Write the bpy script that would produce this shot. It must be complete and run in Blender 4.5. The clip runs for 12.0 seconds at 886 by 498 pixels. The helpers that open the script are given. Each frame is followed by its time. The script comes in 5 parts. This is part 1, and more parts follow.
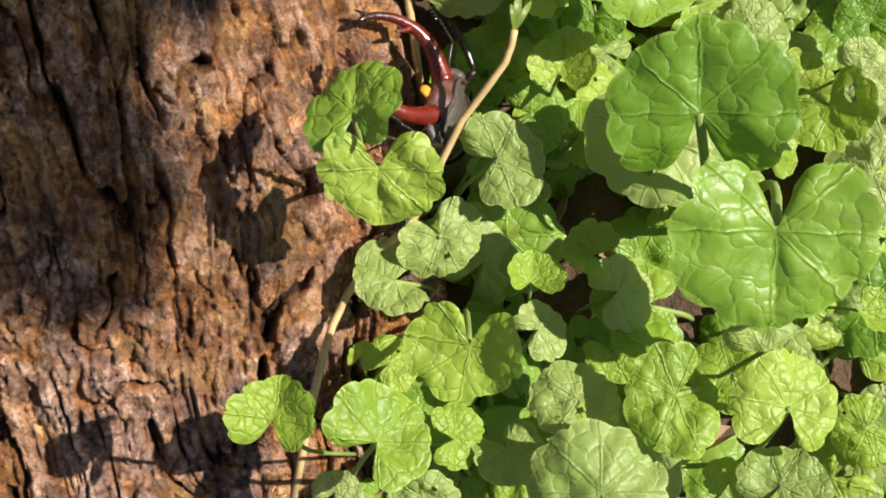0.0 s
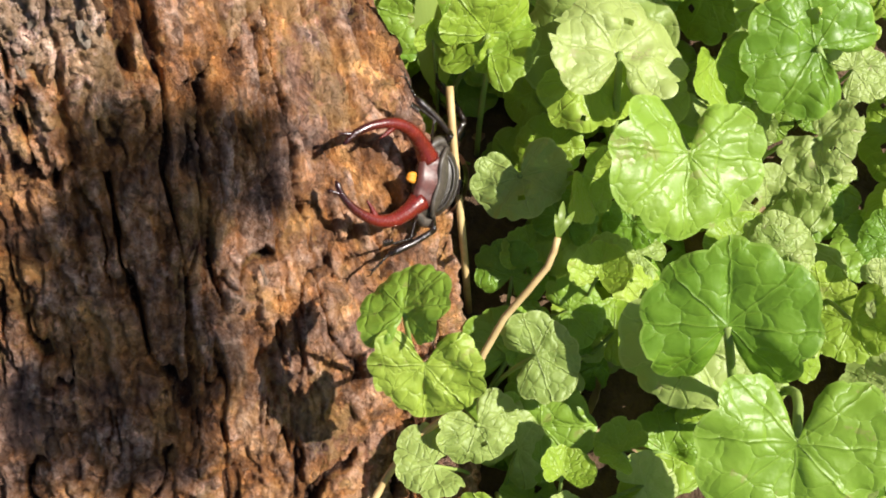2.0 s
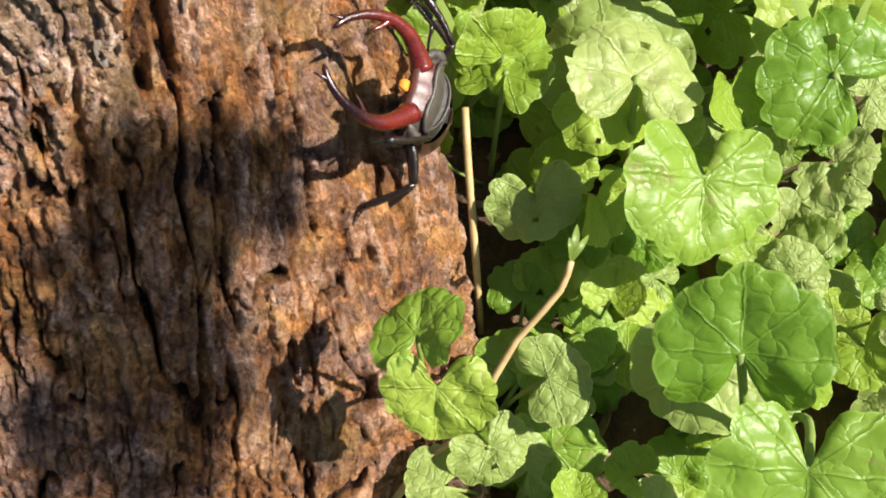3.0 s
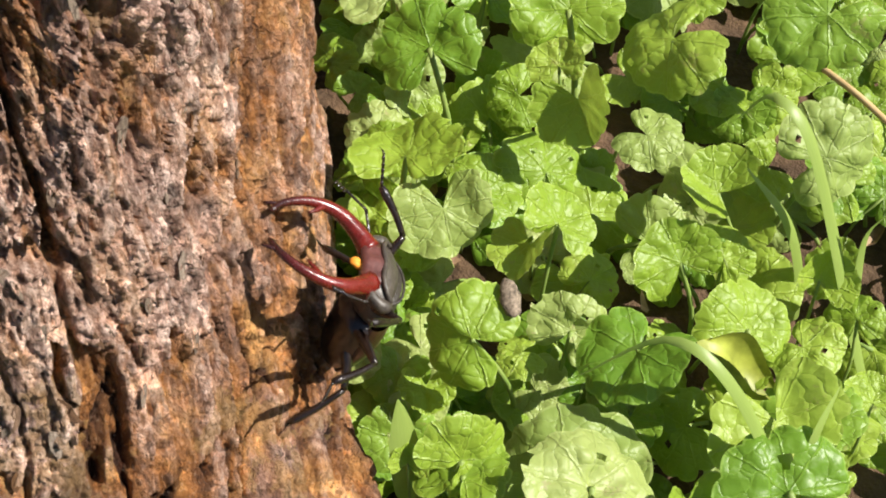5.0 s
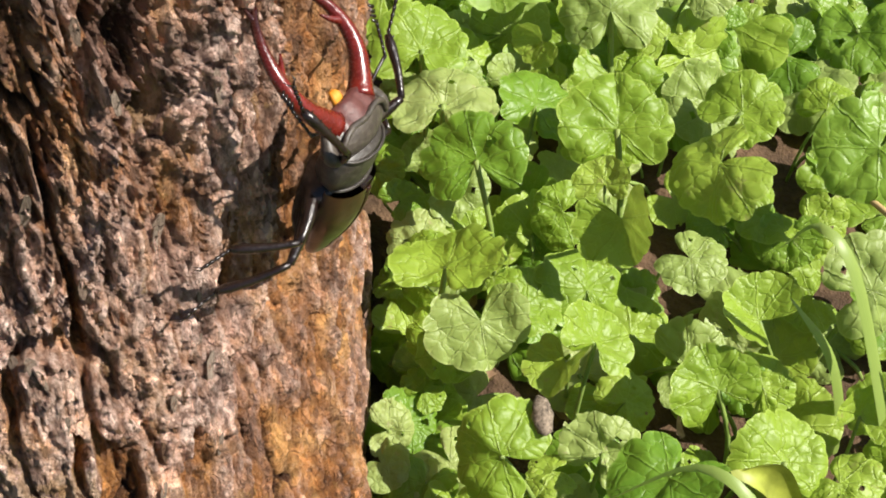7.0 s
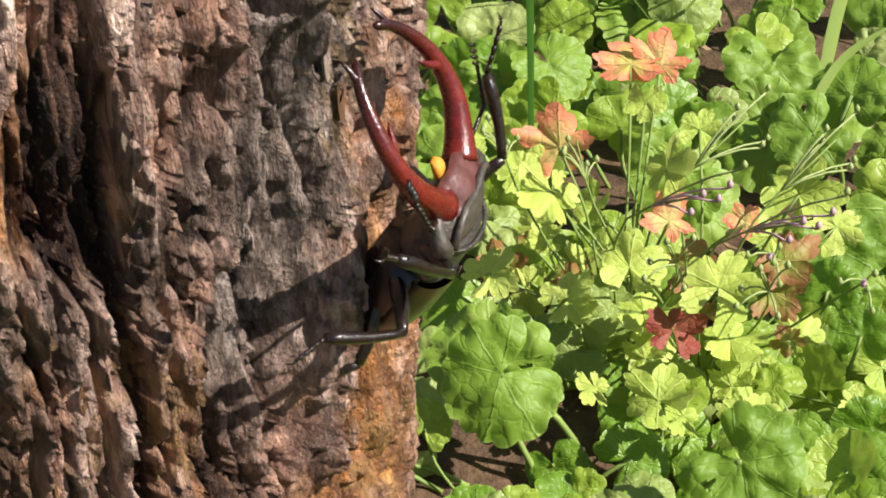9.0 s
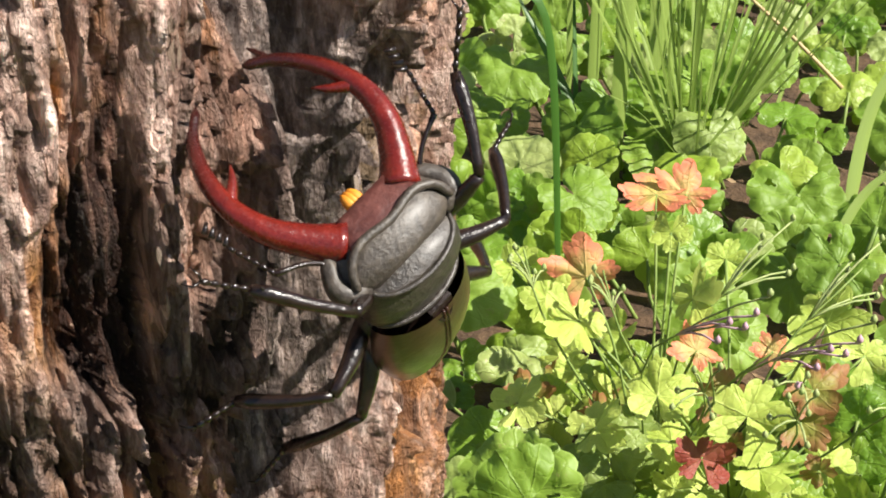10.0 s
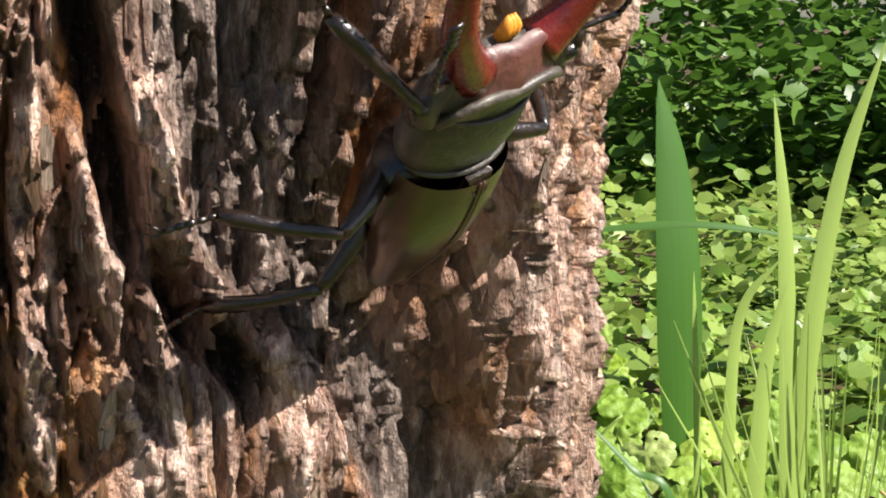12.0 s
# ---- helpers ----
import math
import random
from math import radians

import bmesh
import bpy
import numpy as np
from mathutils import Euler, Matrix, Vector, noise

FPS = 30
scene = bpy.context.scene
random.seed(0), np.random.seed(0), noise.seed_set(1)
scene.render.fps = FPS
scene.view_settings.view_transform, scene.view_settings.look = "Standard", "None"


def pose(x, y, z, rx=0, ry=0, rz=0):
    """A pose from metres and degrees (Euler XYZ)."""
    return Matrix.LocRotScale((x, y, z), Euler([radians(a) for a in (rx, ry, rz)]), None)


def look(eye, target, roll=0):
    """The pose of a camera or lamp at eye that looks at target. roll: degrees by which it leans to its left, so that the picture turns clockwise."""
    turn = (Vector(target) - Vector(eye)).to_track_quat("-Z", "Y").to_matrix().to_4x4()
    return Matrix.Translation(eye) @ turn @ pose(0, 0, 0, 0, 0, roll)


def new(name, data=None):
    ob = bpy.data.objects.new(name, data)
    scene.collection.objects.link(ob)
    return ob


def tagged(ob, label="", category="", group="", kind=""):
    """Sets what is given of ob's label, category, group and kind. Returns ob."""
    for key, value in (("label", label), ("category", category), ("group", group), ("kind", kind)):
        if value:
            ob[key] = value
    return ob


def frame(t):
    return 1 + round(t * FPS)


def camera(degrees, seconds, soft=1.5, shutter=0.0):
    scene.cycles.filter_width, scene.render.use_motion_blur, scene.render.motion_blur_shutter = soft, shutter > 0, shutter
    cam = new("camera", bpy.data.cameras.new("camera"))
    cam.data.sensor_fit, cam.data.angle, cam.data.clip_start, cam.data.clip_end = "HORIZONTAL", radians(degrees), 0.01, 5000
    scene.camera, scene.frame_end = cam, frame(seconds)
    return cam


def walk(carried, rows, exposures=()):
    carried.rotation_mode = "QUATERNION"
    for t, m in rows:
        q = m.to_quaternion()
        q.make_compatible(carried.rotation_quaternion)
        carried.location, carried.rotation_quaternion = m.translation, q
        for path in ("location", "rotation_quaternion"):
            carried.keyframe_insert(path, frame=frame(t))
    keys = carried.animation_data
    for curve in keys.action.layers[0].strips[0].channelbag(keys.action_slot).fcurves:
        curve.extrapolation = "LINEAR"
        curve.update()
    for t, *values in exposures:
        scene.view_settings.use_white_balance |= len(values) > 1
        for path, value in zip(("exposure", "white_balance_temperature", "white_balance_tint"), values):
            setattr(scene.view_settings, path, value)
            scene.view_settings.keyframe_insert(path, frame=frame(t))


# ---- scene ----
# ---- camera and its walk ----
cam = camera(34, 12.0, 1.9)

# seconds, eye x y z, yaw (clockwise from +y), pitch, roll
PATH = [
    (0, 0.1143, -0.3087, 0.4373, 11.22, -81.37, 0.62),
    (0.5, 0.1049, -0.3258, 0.4555, 13.71, -77.56, 3.64),
    (1, 0.1144, -0.3005, 0.4629, 9.61, -79.09, 0.62),
    (1.5, 0.1159, -0.2955, 0.4654, 7.84, -75.97, -0.33),
    (2, 0.1130, -0.2947, 0.4660, 5.34, -76.35, -2.23),
    (2.5, 0.1106, -0.2931, 0.4659, 4.99, -76.48, -2.23),
    (2.7, 0.1108, -0.2920, 0.4662, 4.08, -76.63, -2.99),
    (4.3, 0.1238, -0.2855, 0.4707, 4.13, -65.63, -0.34),
    (4.5, 0.1245, -0.2856, 0.4720, 4.43, -63.65, 0.12),
    (5, 0.1263, -0.2877, 0.4740, 4.37, -61.06, 0.21),
    (5.5, 0.1269, -0.2881, 0.4745, 4.22, -61.25, 0.09),
    (6, 0.1269, -0.2892, 0.4735, 4.43, -61.17, 0.24),
    (6.5, 0.1284, -0.2912, 0.4746, 4.03, -59.42, 0.15),
    (6.7, 0.1256, -0.2913, 0.4746, 3.49, -58.55, 0.30),
    (8.3, 0.1792, -0.2292, 0.4435, -15.05, -43.05, -0.23),
    (8.5, 0.1790, -0.2307, 0.4432, -14.57, -40.54, 0.09),
    (9, 0.1811, -0.2345, 0.4443, -13.95, -33.68, 0.82),
    (9.5, 0.1827, -0.2393, 0.4431, -14.37, -28.30, 0.08),
    (10, 0.1825, -0.2396, 0.4434, -15.27, -28.30, 0.18),
    (10.5, 0.1816, -0.2400, 0.4430, -18.39, -26.60, -0.19),
    (11, 0.1812, -0.2417, 0.4425, -19.27, -21.64, 0.02),
    (11.5, 0.1818, -0.2447, 0.4390, -20.30, -13.93, -0.46),
    (12, 0.1823, -0.2467, 0.4391, -20.35, -9.01, 0.16),
]


def cam_pose(x, y, z, yaw, pitch, roll):
    return pose(x, y, z, 90 + pitch, 0, -yaw) @ pose(0, 0, 0, 0, 0, roll)


walk(cam, [(r[0], cam_pose(*r[1:])) for r in PATH], [(0, 0.68), (1.5, 0.80), (2.7, 0.82), (4.3, 0.76), (6.7, 0.72), (8.3, 0.62), (9.2, 0.78), (10.5, 0.92), (11.5, 1.08), (12, 1.12)])

# ---- world, sun ----
SUN_DIR = Vector((0.685, -0.030, 0.728)).normalized()
world = bpy.data.worlds.new("sky")
scene.world = world
world.use_nodes = True
wn = world.node_tree
wn.nodes.clear()
w_out = wn.nodes.new("ShaderNodeOutputWorld")
w_bg = wn.nodes.new("ShaderNodeBackground")
w_sky = wn.nodes.new("ShaderNodeTexSky")
w_sky.sky_type = "NISHITA"
w_sky.sun_disc = False
w_sky.sun_elevation = math.asin(SUN_DIR.z)
w_sky.sun_rotation = math.atan2(SUN_DIR.x, SUN_DIR.y)
w_bg.inputs["Strength"].default_value = 0.055
wn.links.new(w_sky.outputs[0], w_bg.inputs[0])
wn.links.new(w_bg.outputs[0], w_out.inputs[0])
sun_data = bpy.data.lights.new("sun", "SUN")
sun_data.energy = 5.0
sun_data.angle = radians(0.5)
sun_data.color = (1.0, 0.95, 0.86)
sun = new("sun", sun_data)
sun.matrix_world = look(SUN_DIR * 5, (0, 0, 0))


# ---- materials ----
class Mat:
    """A small builder for node materials."""

    def __init__(self, name):
        self.m = bpy.data.materials.new(name)
        self.m.use_nodes = True
        self.t = self.m.node_tree
        self.t.nodes.clear()
        self.out = self.t.nodes.new("ShaderNodeOutputMaterial")

    def n(self, kind, **kw):
        node = self.t.nodes.new(kind)
        for k, v in kw.items():
            if k.startswith("i_"):
                node.inputs[k[2:].replace("_", " ")].default_value = v
        return node

    def link(self, a, b):
        self.t.links.new(a, b)

    def noise(self, vec, scale, detail=4.0, rough=0.6):
        node = self.n("ShaderNodeTexNoise")
        node.inputs["Scale"].default_value = scale
        node.inputs["Detail"].default_value = detail
        node.inputs["Roughness"].default_value = rough
        self.link(vec, node.inputs["Vector"])
        return node.outputs["Fac"]

    def ramp(self, fac, stops):
        node = self.n("ShaderNodeValToRGB")
        el = node.color_ramp.elements
        while len(el) < len(stops):
            el.new(0.5)
        for e, (p, c) in zip(el, stops):
            e.position = p
            e.color = (*c, 1.0) if len(c) == 3 else c
        self.link(fac, node.inputs["Fac"])
        return node.outputs["Color"]

    def mix(self, fac, a, b, mode="MIX"):
        node = self.n("ShaderNodeMix")
        node.data_type = "RGBA"
        node.blend_type = mode
        for sock, val in ((node.inputs[0], fac), (node.inputs[6], a), (node.inputs[7], b)):
            if isinstance(val, (int, float)):
                sock.default_value = val
            elif isinstance(val, tuple):
                sock.default_value = (*val, 1.0)
            else:
                self.link(val, sock)
        return node.outputs[2]

    def math(self, op, a, b=0.0, clamp=False):
        node = self.n("ShaderNodeMath")
        node.operation = op
        node.use_clamp = clamp
        for sock, val in ((node.inputs[0], a), (node.inputs[1], b)):
            if isinstance(val, (int, float)):
                sock.default_value = val
            else:
                self.link(val, sock)
        return node.outputs[0]

    def scaled(self, vec, s):
        node = self.n("ShaderNodeMapping")
        node.inputs["Scale"].default_value = s
        self.link(vec, node.inputs["Vector"])
        return node.outputs[0]

    def bump(self, height, strength, dist):
        node = self.n("ShaderNodeBump")
        node.inputs["Strength"].default_value = strength
        node.inputs["Distance"].default_value = dist
        self.link(height, node.inputs["Height"])
        return node.outputs[0]

    def principled(self, color, rough=0.5, **kw):
        node = self.n("ShaderNodeBsdfPrincipled")
        for sock, val in ((node.inputs["Base Color"], color), (node.inputs["Roughness"], rough)):
            if isinstance(val, (int, float)):
                sock.default_value = val
            elif isinstance(val, tuple):
                sock.default_value = (*val, 1.0)
            else:
                self.link(val, sock)
        for k, v in kw.items():
            sock = node.inputs[k.replace("_", " ")]
            if isinstance(v, (int, float, tuple)):
                sock.default_value = v
            else:
                self.link(v, sock)
        return node

    def done(self, shader):
        self.link(shader, self.out.inputs["Surface"])
        return self.m


def bark_material():
    b = Mat("bark")
    pos = b.n("ShaderNodeTexCoord").outputs["Object"]
    rel = b.n("ShaderNodeAttribute")
    rel.attribute_name = "relief"
    old = b.n("ShaderNodeAttribute")
    old.attribute_name = "weather"
    stretch = b.scaled(pos, (1.0, 1.0, 0.36))
    fine = b.noise(stretch, 420.0, 6.0, 0.7)
    mid = b.noise(stretch, 95.0, 5.0, 0.6)
    zone = b.noise(b.scaled(pos, (1.0, 1.0, 0.6)), 38.0, 6.0, 0.62)
    grey = b.ramp(fine, [(0.32, (0.09, 0.058, 0.052)), (0.46, (0.48, 0.325, 0.275)), (0.60, (0.88, 0.69, 0.61))])
    rust = b.ramp(mid, [(0.28, (0.11, 0.042, 0.017)), (0.5, (0.31, 0.130, 0.038)), (0.70, (0.52, 0.28, 0.10))])
    brown = b.ramp(mid, [(0.30, (0.075, 0.042, 0.032)), (0.66, (0.40, 0.228, 0.165))])
    a = b.math("MULTIPLY_ADD", zone, 7.0)
    b.t.nodes[-1].inputs[2].default_value = -3.2
    sel = b.math("ADD", a, old.outputs["Fac"])
    sel = b.math("ADD", sel, 0.0, True)
    col = b.mix(sel, brown, rust)
    outer = b.math("MULTIPLY_ADD", rel.outputs["Fac"], 1.3)
    b.t.nodes[-1].inputs[2].default_value = -0.35
    patch = b.noise(stretch, 55.0, 6.0, 0.66)
    outer = b.math("ADD", outer, 0.0, True)
    spread = b.math("ADD", b.math("MULTIPLY", patch, 6.0), b.math("MULTIPLY", rel.outputs["Fac"], 2.2))
    spread = b.math("SUBTRACT", spread, 3.35, True)
    outer = b.math("MULTIPLY", outer, spread)
    col = b.mix(outer, col, grey)
    # slate-grey bark tone, with the hollow's shade mixed into the colour
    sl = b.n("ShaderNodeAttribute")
    sl.attribute_name = "slate_shade"
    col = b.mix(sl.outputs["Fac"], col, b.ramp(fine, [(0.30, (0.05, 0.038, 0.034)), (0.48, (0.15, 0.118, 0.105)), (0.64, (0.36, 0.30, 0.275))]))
    # darkens low relief: shade of slits, clefts and furrows painted into the colour
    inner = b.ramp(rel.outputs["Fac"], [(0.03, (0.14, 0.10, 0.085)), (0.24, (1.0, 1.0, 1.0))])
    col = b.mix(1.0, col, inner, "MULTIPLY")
    fleck = b.noise(pos, 900.0, 2.0, 0.5)
    col = b.mix(b.math("MULTIPLY", b.math("GREATER_THAN", fleck, 0.64), 0.20), col, (0.50, 0.38, 0.28))
    chip = b.n("ShaderNodeTexVoronoi")
    chip.inputs["Scale"].default_value = 210.0
    warp = b.n("ShaderNodeVectorMath")
    warp.operation = "ADD"
    wn_ = b.n("ShaderNodeTexNoise")
    wn_.inputs["Scale"].default_value = 130.0
    b.link(stretch, wn_.inputs["Vector"])
    sc_ = b.n("ShaderNodeVectorMath")
    sc_.operation = "SCALE"
    sc_.inputs["Scale"].default_value = 0.012
    b.link(wn_.outputs["Color"], sc_.inputs[0])
    b.link(stretch, warp.inputs[0])
    b.link(sc_.outputs[0], warp.inputs[1])
    b.link(warp.outputs[0], chip.inputs["Vector"])
    sepc = b.n("ShaderNodeSeparateColor")
    b.link(chip.outputs["Color"], sepc.inputs[0])
    chip_h = sepc.outputs[0]
    fibre = b.noise(b.scaled(warp.outputs[0], (1.0, 1.0, 0.5)), 1300.0, 4.0, 0.7)
    bits = b.n("ShaderNodeTexVoronoi")
    bits.inputs["Scale"].default_value = 430.0
    b.link(b.scaled(warp.outputs[0], (1.0, 1.0, 1.5)), bits.inputs["Vector"])
    sepb = b.n("ShaderNodeSeparateColor")
    b.link(bits.outputs["Color"], sepb.inputs[0])
    bit_h = sepb.outputs[0]
    col = b.mix(0.75, col, b.ramp(chip_h, [(0.0, (0.50, 0.46, 0.43)), (0.4, (1.0, 0.98, 0.96)), (1.0, (1.5, 1.47, 1.45))]), "MULTIPLY")
    col = b.mix(0.7, col, b.ramp(bit_h, [(0.0, (0.46, 0.42, 0.40)), (0.3, (1.08, 1.06, 1.04)), (0.8, (1.25, 1.24, 1.23)), (1.0, (2.0, 1.93, 1.86))]), "MULTIPLY")
    lich = b.math("MULTIPLY", b.math("GREATER_THAN", b.noise(pos, 30.0, 5.0, 0.7), 0.57), b.math("GREATER_THAN", b.noise(pos, 11.0, 2.0), 0.53))
    col = b.mix(b.math("MULTIPLY", lich, 0.35), col, (0.40, 0.25, 0.085))
    relief_h = b.math("ADD", b.math("ADD", b.math("MULTIPLY", chip_h, 0.55), b.math("MULTIPLY", bit_h, 0.35)), b.math("ADD", b.math("MULTIPLY", fine, 0.7), b.math("ADD", b.math("MULTIPLY", fibre, 0.5), b.math("MULTIPLY", fleck, 0.4))))
    bump = b.bump(relief_h, 1.0, 0.0034)
    sh = b.principled(col, 0.72, Normal=bump, Specular_IOR_Level=0.35)
    return b.done(sh.outputs[0])


def flake_material():
    b = Mat("bark_flake")
    pos = b.n("ShaderNodeTexCoord").outputs["Object"]
    rnd = b.n("ShaderNodeObjectInfo").outputs["Random"]
    fib = b.noise(b.scaled(pos, (9.0, 1.6, 5.0)), 1.0, 5.0, 0.7)
    col = b.ramp(rnd, [(0.0, (0.10, 0.06, 0.04)), (0.3, (0.24, 0.11, 0.04)), (0.6, (0.26, 0.18, 0.13)), (1.0, (0.42, 0.33, 0.26))])
    col = b.mix(1.0, col, b.ramp(fib, [(0.3, (0.35, 0.32, 0.30)), (0.65, (1.0, 1.0, 1.0))]), "MULTIPLY")
    sh = b.principled(col, 0.75, Normal=b.bump(fib, 0.8, 0.001))
    return b.done(sh.outputs[0])


def leaf_material(name, dark, mid, light, gloss=0.38, blotch=(0.30, 0.26, 0.10), fringe=None):
    """A leaf with pale palmate veins, a netted quilt and worn blotches."""
    b = Mat(name)
    uv = b.n("ShaderNodeUVMap").outputs[0]
    pos = b.n("ShaderNodeTexCoord").outputs["Object"]
    rnd = b.n("ShaderNodeObjectInfo").outputs["Random"]
    sep = b.n("ShaderNodeSeparateXYZ")
    b.link(uv, sep.inputs[0])
    wob = b.noise(pos, 3.0, 2.0)
    u = b.math("ADD", sep.outputs[0], b.math("MULTIPLY", b.math("SUBTRACT", wob, 0.5), 0.035))
    v = b.math("ADD", sep.outputs[1], b.math("MULTIPLY", b.math("SUBTRACT", wob, 0.5), 0.30))
    # main veins that fan out from the stalk
    gap = b.math("ABSOLUTE", b.math("SINE", b.math("MULTIPLY", b.math("SUBTRACT", u, 0.5), math.pi * 8.0)))
    reach = b.math("MULTIPLY", gap, b.math("ADD", v, 0.08))
    vein = b.math("LESS_THAN", reach, 0.026)
    rim = b.math("GREATER_THAN", sep.outputs[1], 0.965)
    off = b.n("ShaderNodeVectorMath")
    off.operation = "ADD"
    b.link(pos, off.inputs[0])
    comb = b.n("ShaderNodeCombineXYZ")
    b.link(b.math("MULTIPLY", rnd, 7.0), comb.inputs[2])
    b.link(comb.outputs[0], off.inputs[1])
    lp = off.outputs[0]
    vor = b.n("ShaderNodeTexVoronoi")
    vor.feature = "DISTANCE_TO_EDGE"
    vor.inputs["Scale"].default_value = 3.4
    bent = b.n("ShaderNodeTexNoise")
    bent.inputs["Scale"].default_value = 4.0
    b.link(lp, bent.inputs["Vector"])
    sway = b.n("ShaderNodeVectorMath")
    sway.operation = "MULTIPLY_ADD"
    sway.inputs[1].default_value = (0.22, 0.22, 0.22)
    b.link(bent.outputs["Color"], sway.inputs[0])
    b.link(lp, sway.inputs[2])
    b.link(sway.outputs[0], vor.inputs["Vector"])
    net = vor.outputs["Distance"]
    big = b.noise(lp, 1.3, 3.0)
    fine = b.noise(lp, 14.0, 4.0)
    tone = b.math("ADD", b.math("MULTIPLY", rnd, 0.55), b.math("MULTIPLY", big, 0.55))
    col = b.ramp(tone, [(0.2, dark), (0.55, mid), (0.9, light)])
    col = b.mix(b.math("MULTIPLY", fine, 0.35), col, tuple(c * 1.35 for c in mid))
    netline = b.math("LESS_THAN", net, 0.016)
    col = b.mix(b.math("MULTIPLY", netline, 0.14), col, tuple(min(1, c * 1.7 + 0.02) for c in light))
    col = b.mix(b.math("MULTIPLY", vein, 0.38), col, tuple(min(1, c * 1.5 + 0.03) for c in light))
    col = b.mix(b.math("MULTIPLY", rim, 0.35), col, tuple(min(1, c * 1.3 + 0.04) for c in light))
    if fringe:
        turn = b.math("MULTIPLY_ADD", sep.outputs[1], 1.9)
        b.t.nodes[-1].inputs[2].default_value = -0.62
        turn = b.math("ADD", turn, b.math("MULTIPLY", b.math("SUBTRACT", b.noise(lp, 2.2, 3.0), 0.5), 1.8), True)
        col = b.mix(turn, col, fringe)
    spots = b.math("GREATER_THAN", b.noise(lp, 2.6, 5.0, 0.7), 0.63)
    old = b.math("GREATER_THAN", rnd, 0.55)
    col = b.mix(b.math("MULTIPLY", b.math("MULTIPLY", spots, old), 0.45), col, blotch)
    dome = b.math("POWER", b.math("MINIMUM", b.math("MULTIPLY", net, 5.0), 1.0), 0.6)
    crease = b.math("POWER", b.math("MINIMUM", b.math("MULTIPLY", reach, 7.0), 1.0), 0.6)
    height = b.math("ADD", b.math("MULTIPLY", dome, 0.11), b.math("ADD", b.math("MULTIPLY", crease, 0.16), b.math("MULTIPLY", fine, 0.05)))
    bump = b.bump(height, 0.7, 0.0036)
    rough = b.math("ADD", b.math("MULTIPLY", fine, 0.2), gloss - 0.02)
    sh = b.principled(col, rough, Normal=bump, Specular_IOR_Level=0.5)
    tr = b.n("ShaderNodeBsdfTranslucent")
    tcol = b.mix(0.5, col, tuple(min(1.0, c * 1.6) for c in light))
    b.link(tcol, tr.inputs["Color"])
    mx = b.n("ShaderNodeMixShader")
    mx.inputs[0].default_value = 0.30
    b.link(sh.outputs[0], mx.inputs[1])
    b.link(tr.outputs[0], mx.inputs[2])
    return b.done(mx.outputs[0])


def plain_material(name, a, c, scale, rough, bump=0.0, **kw):
    b = Mat(name)
    pos = b.n("ShaderNodeTexCoord").outputs["Object"]
    nz = b.noise(pos, scale, 5.0, 0.65)
    col = b.ramp(nz, [(0.3, a), (0.7, c)])
    if bump:
        kw["Normal"] = b.bump(nz, 0.5, bump)
    sh = b.principled(col, rough, **kw)
    return b.done(sh.outputs[0])


def blade_material(name, a, c):
    """Thin grass: a lit and a see-through share, with lengthwise streaks."""
    b = Mat(name)
    uv = b.n("ShaderNodeUVMap").outputs[0]
    st = b.noise(b.scaled(uv, (30.0, 1.5, 1.0)), 1.0, 3.0)
    isl = b.n("ShaderNodeNewGeometry").outputs["Random Per Island"]
    col = b.ramp(b.math("ADD", b.math("MULTIPLY", st, 0.5), b.math("MULTIPLY", isl, 0.5)), [(0.2, a), (0.8, c)])
    sh = b.principled(col, 0.42)
    tr = b.n("ShaderNodeBsdfTranslucent")
    b.link(col, tr.inputs["Color"])
    mx = b.n("ShaderNodeMixShader")
    mx.inputs[0].default_value = 0.35
    b.link(sh.outputs[0], mx.inputs[1])
    b.link(tr.outputs[0], mx.inputs[2])
    return b.done(mx.outputs[0])


M_BARK = bark_material()
M_FLAKE = flake_material()
M_LEAF = leaf_material("ivy_leaf", (0.155, 0.265, 0.020), (0.26, 0.375, 0.036), (0.35, 0.45, 0.070))
M_LEAF_DEEP = leaf_material("ivy_leaf_deep", (0.10, 0.215, 0.015), (0.175, 0.30, 0.027), (0.25, 0.375, 0.050), 0.34)
M_LEAF_PALE = leaf_material("ivy_leaf_pale", (0.21, 0.30, 0.060), (0.29, 0.375, 0.095), (0.37, 0.43, 0.14), 0.40, (0.42, 0.34, 0.20))
M_LEAF_BROAD = leaf_material("broad_leaf", (0.13, 0.24, 0.020), (0.20, 0.32, 0.034), (0.27, 0.39, 0.060), 0.46)
M_STALK = plain_material("stalk", (0.14, 0.23, 0.04), (0.26, 0.33, 0.08), 90.0, 0.6)
M_STRAW = plain_material("straw", (0.42, 0.28, 0.12), (0.62, 0.46, 0.22), 120.0, 0.55)
M_CRANE = leaf_material("crane_leaf", (0.30, 0.43, 0.05), (0.45, 0.55, 0.10), (0.58, 0.65, 0.18), 0.5)
M_CRANE_RED = leaf_material("crane_leaf_red", (0.44, 0.42, 0.08), (0.56, 0.40, 0.14), (0.62, 0.50, 0.20), 0.5, (0.76, 0.26, 0.16), (0.86, 0.26, 0.15))
M_CRANE_DARK = leaf_material("crane_leaf_dark", (0.20, 0.05, 0.03), (0.32, 0.08, 0.05), (0.36, 0.20, 0.07), 0.5, (0.20, 0.16, 0.04), (0.30, 0.05, 0.035))
M_CRANE_RUST = leaf_material("crane_leaf_rust", (0.18, 0.19, 0.03), (0.28, 0.28, 0.05), (0.36, 0.32, 0.08), 0.5, (0.30, 0.12, 0.04), (0.34, 0.15, 0.06))
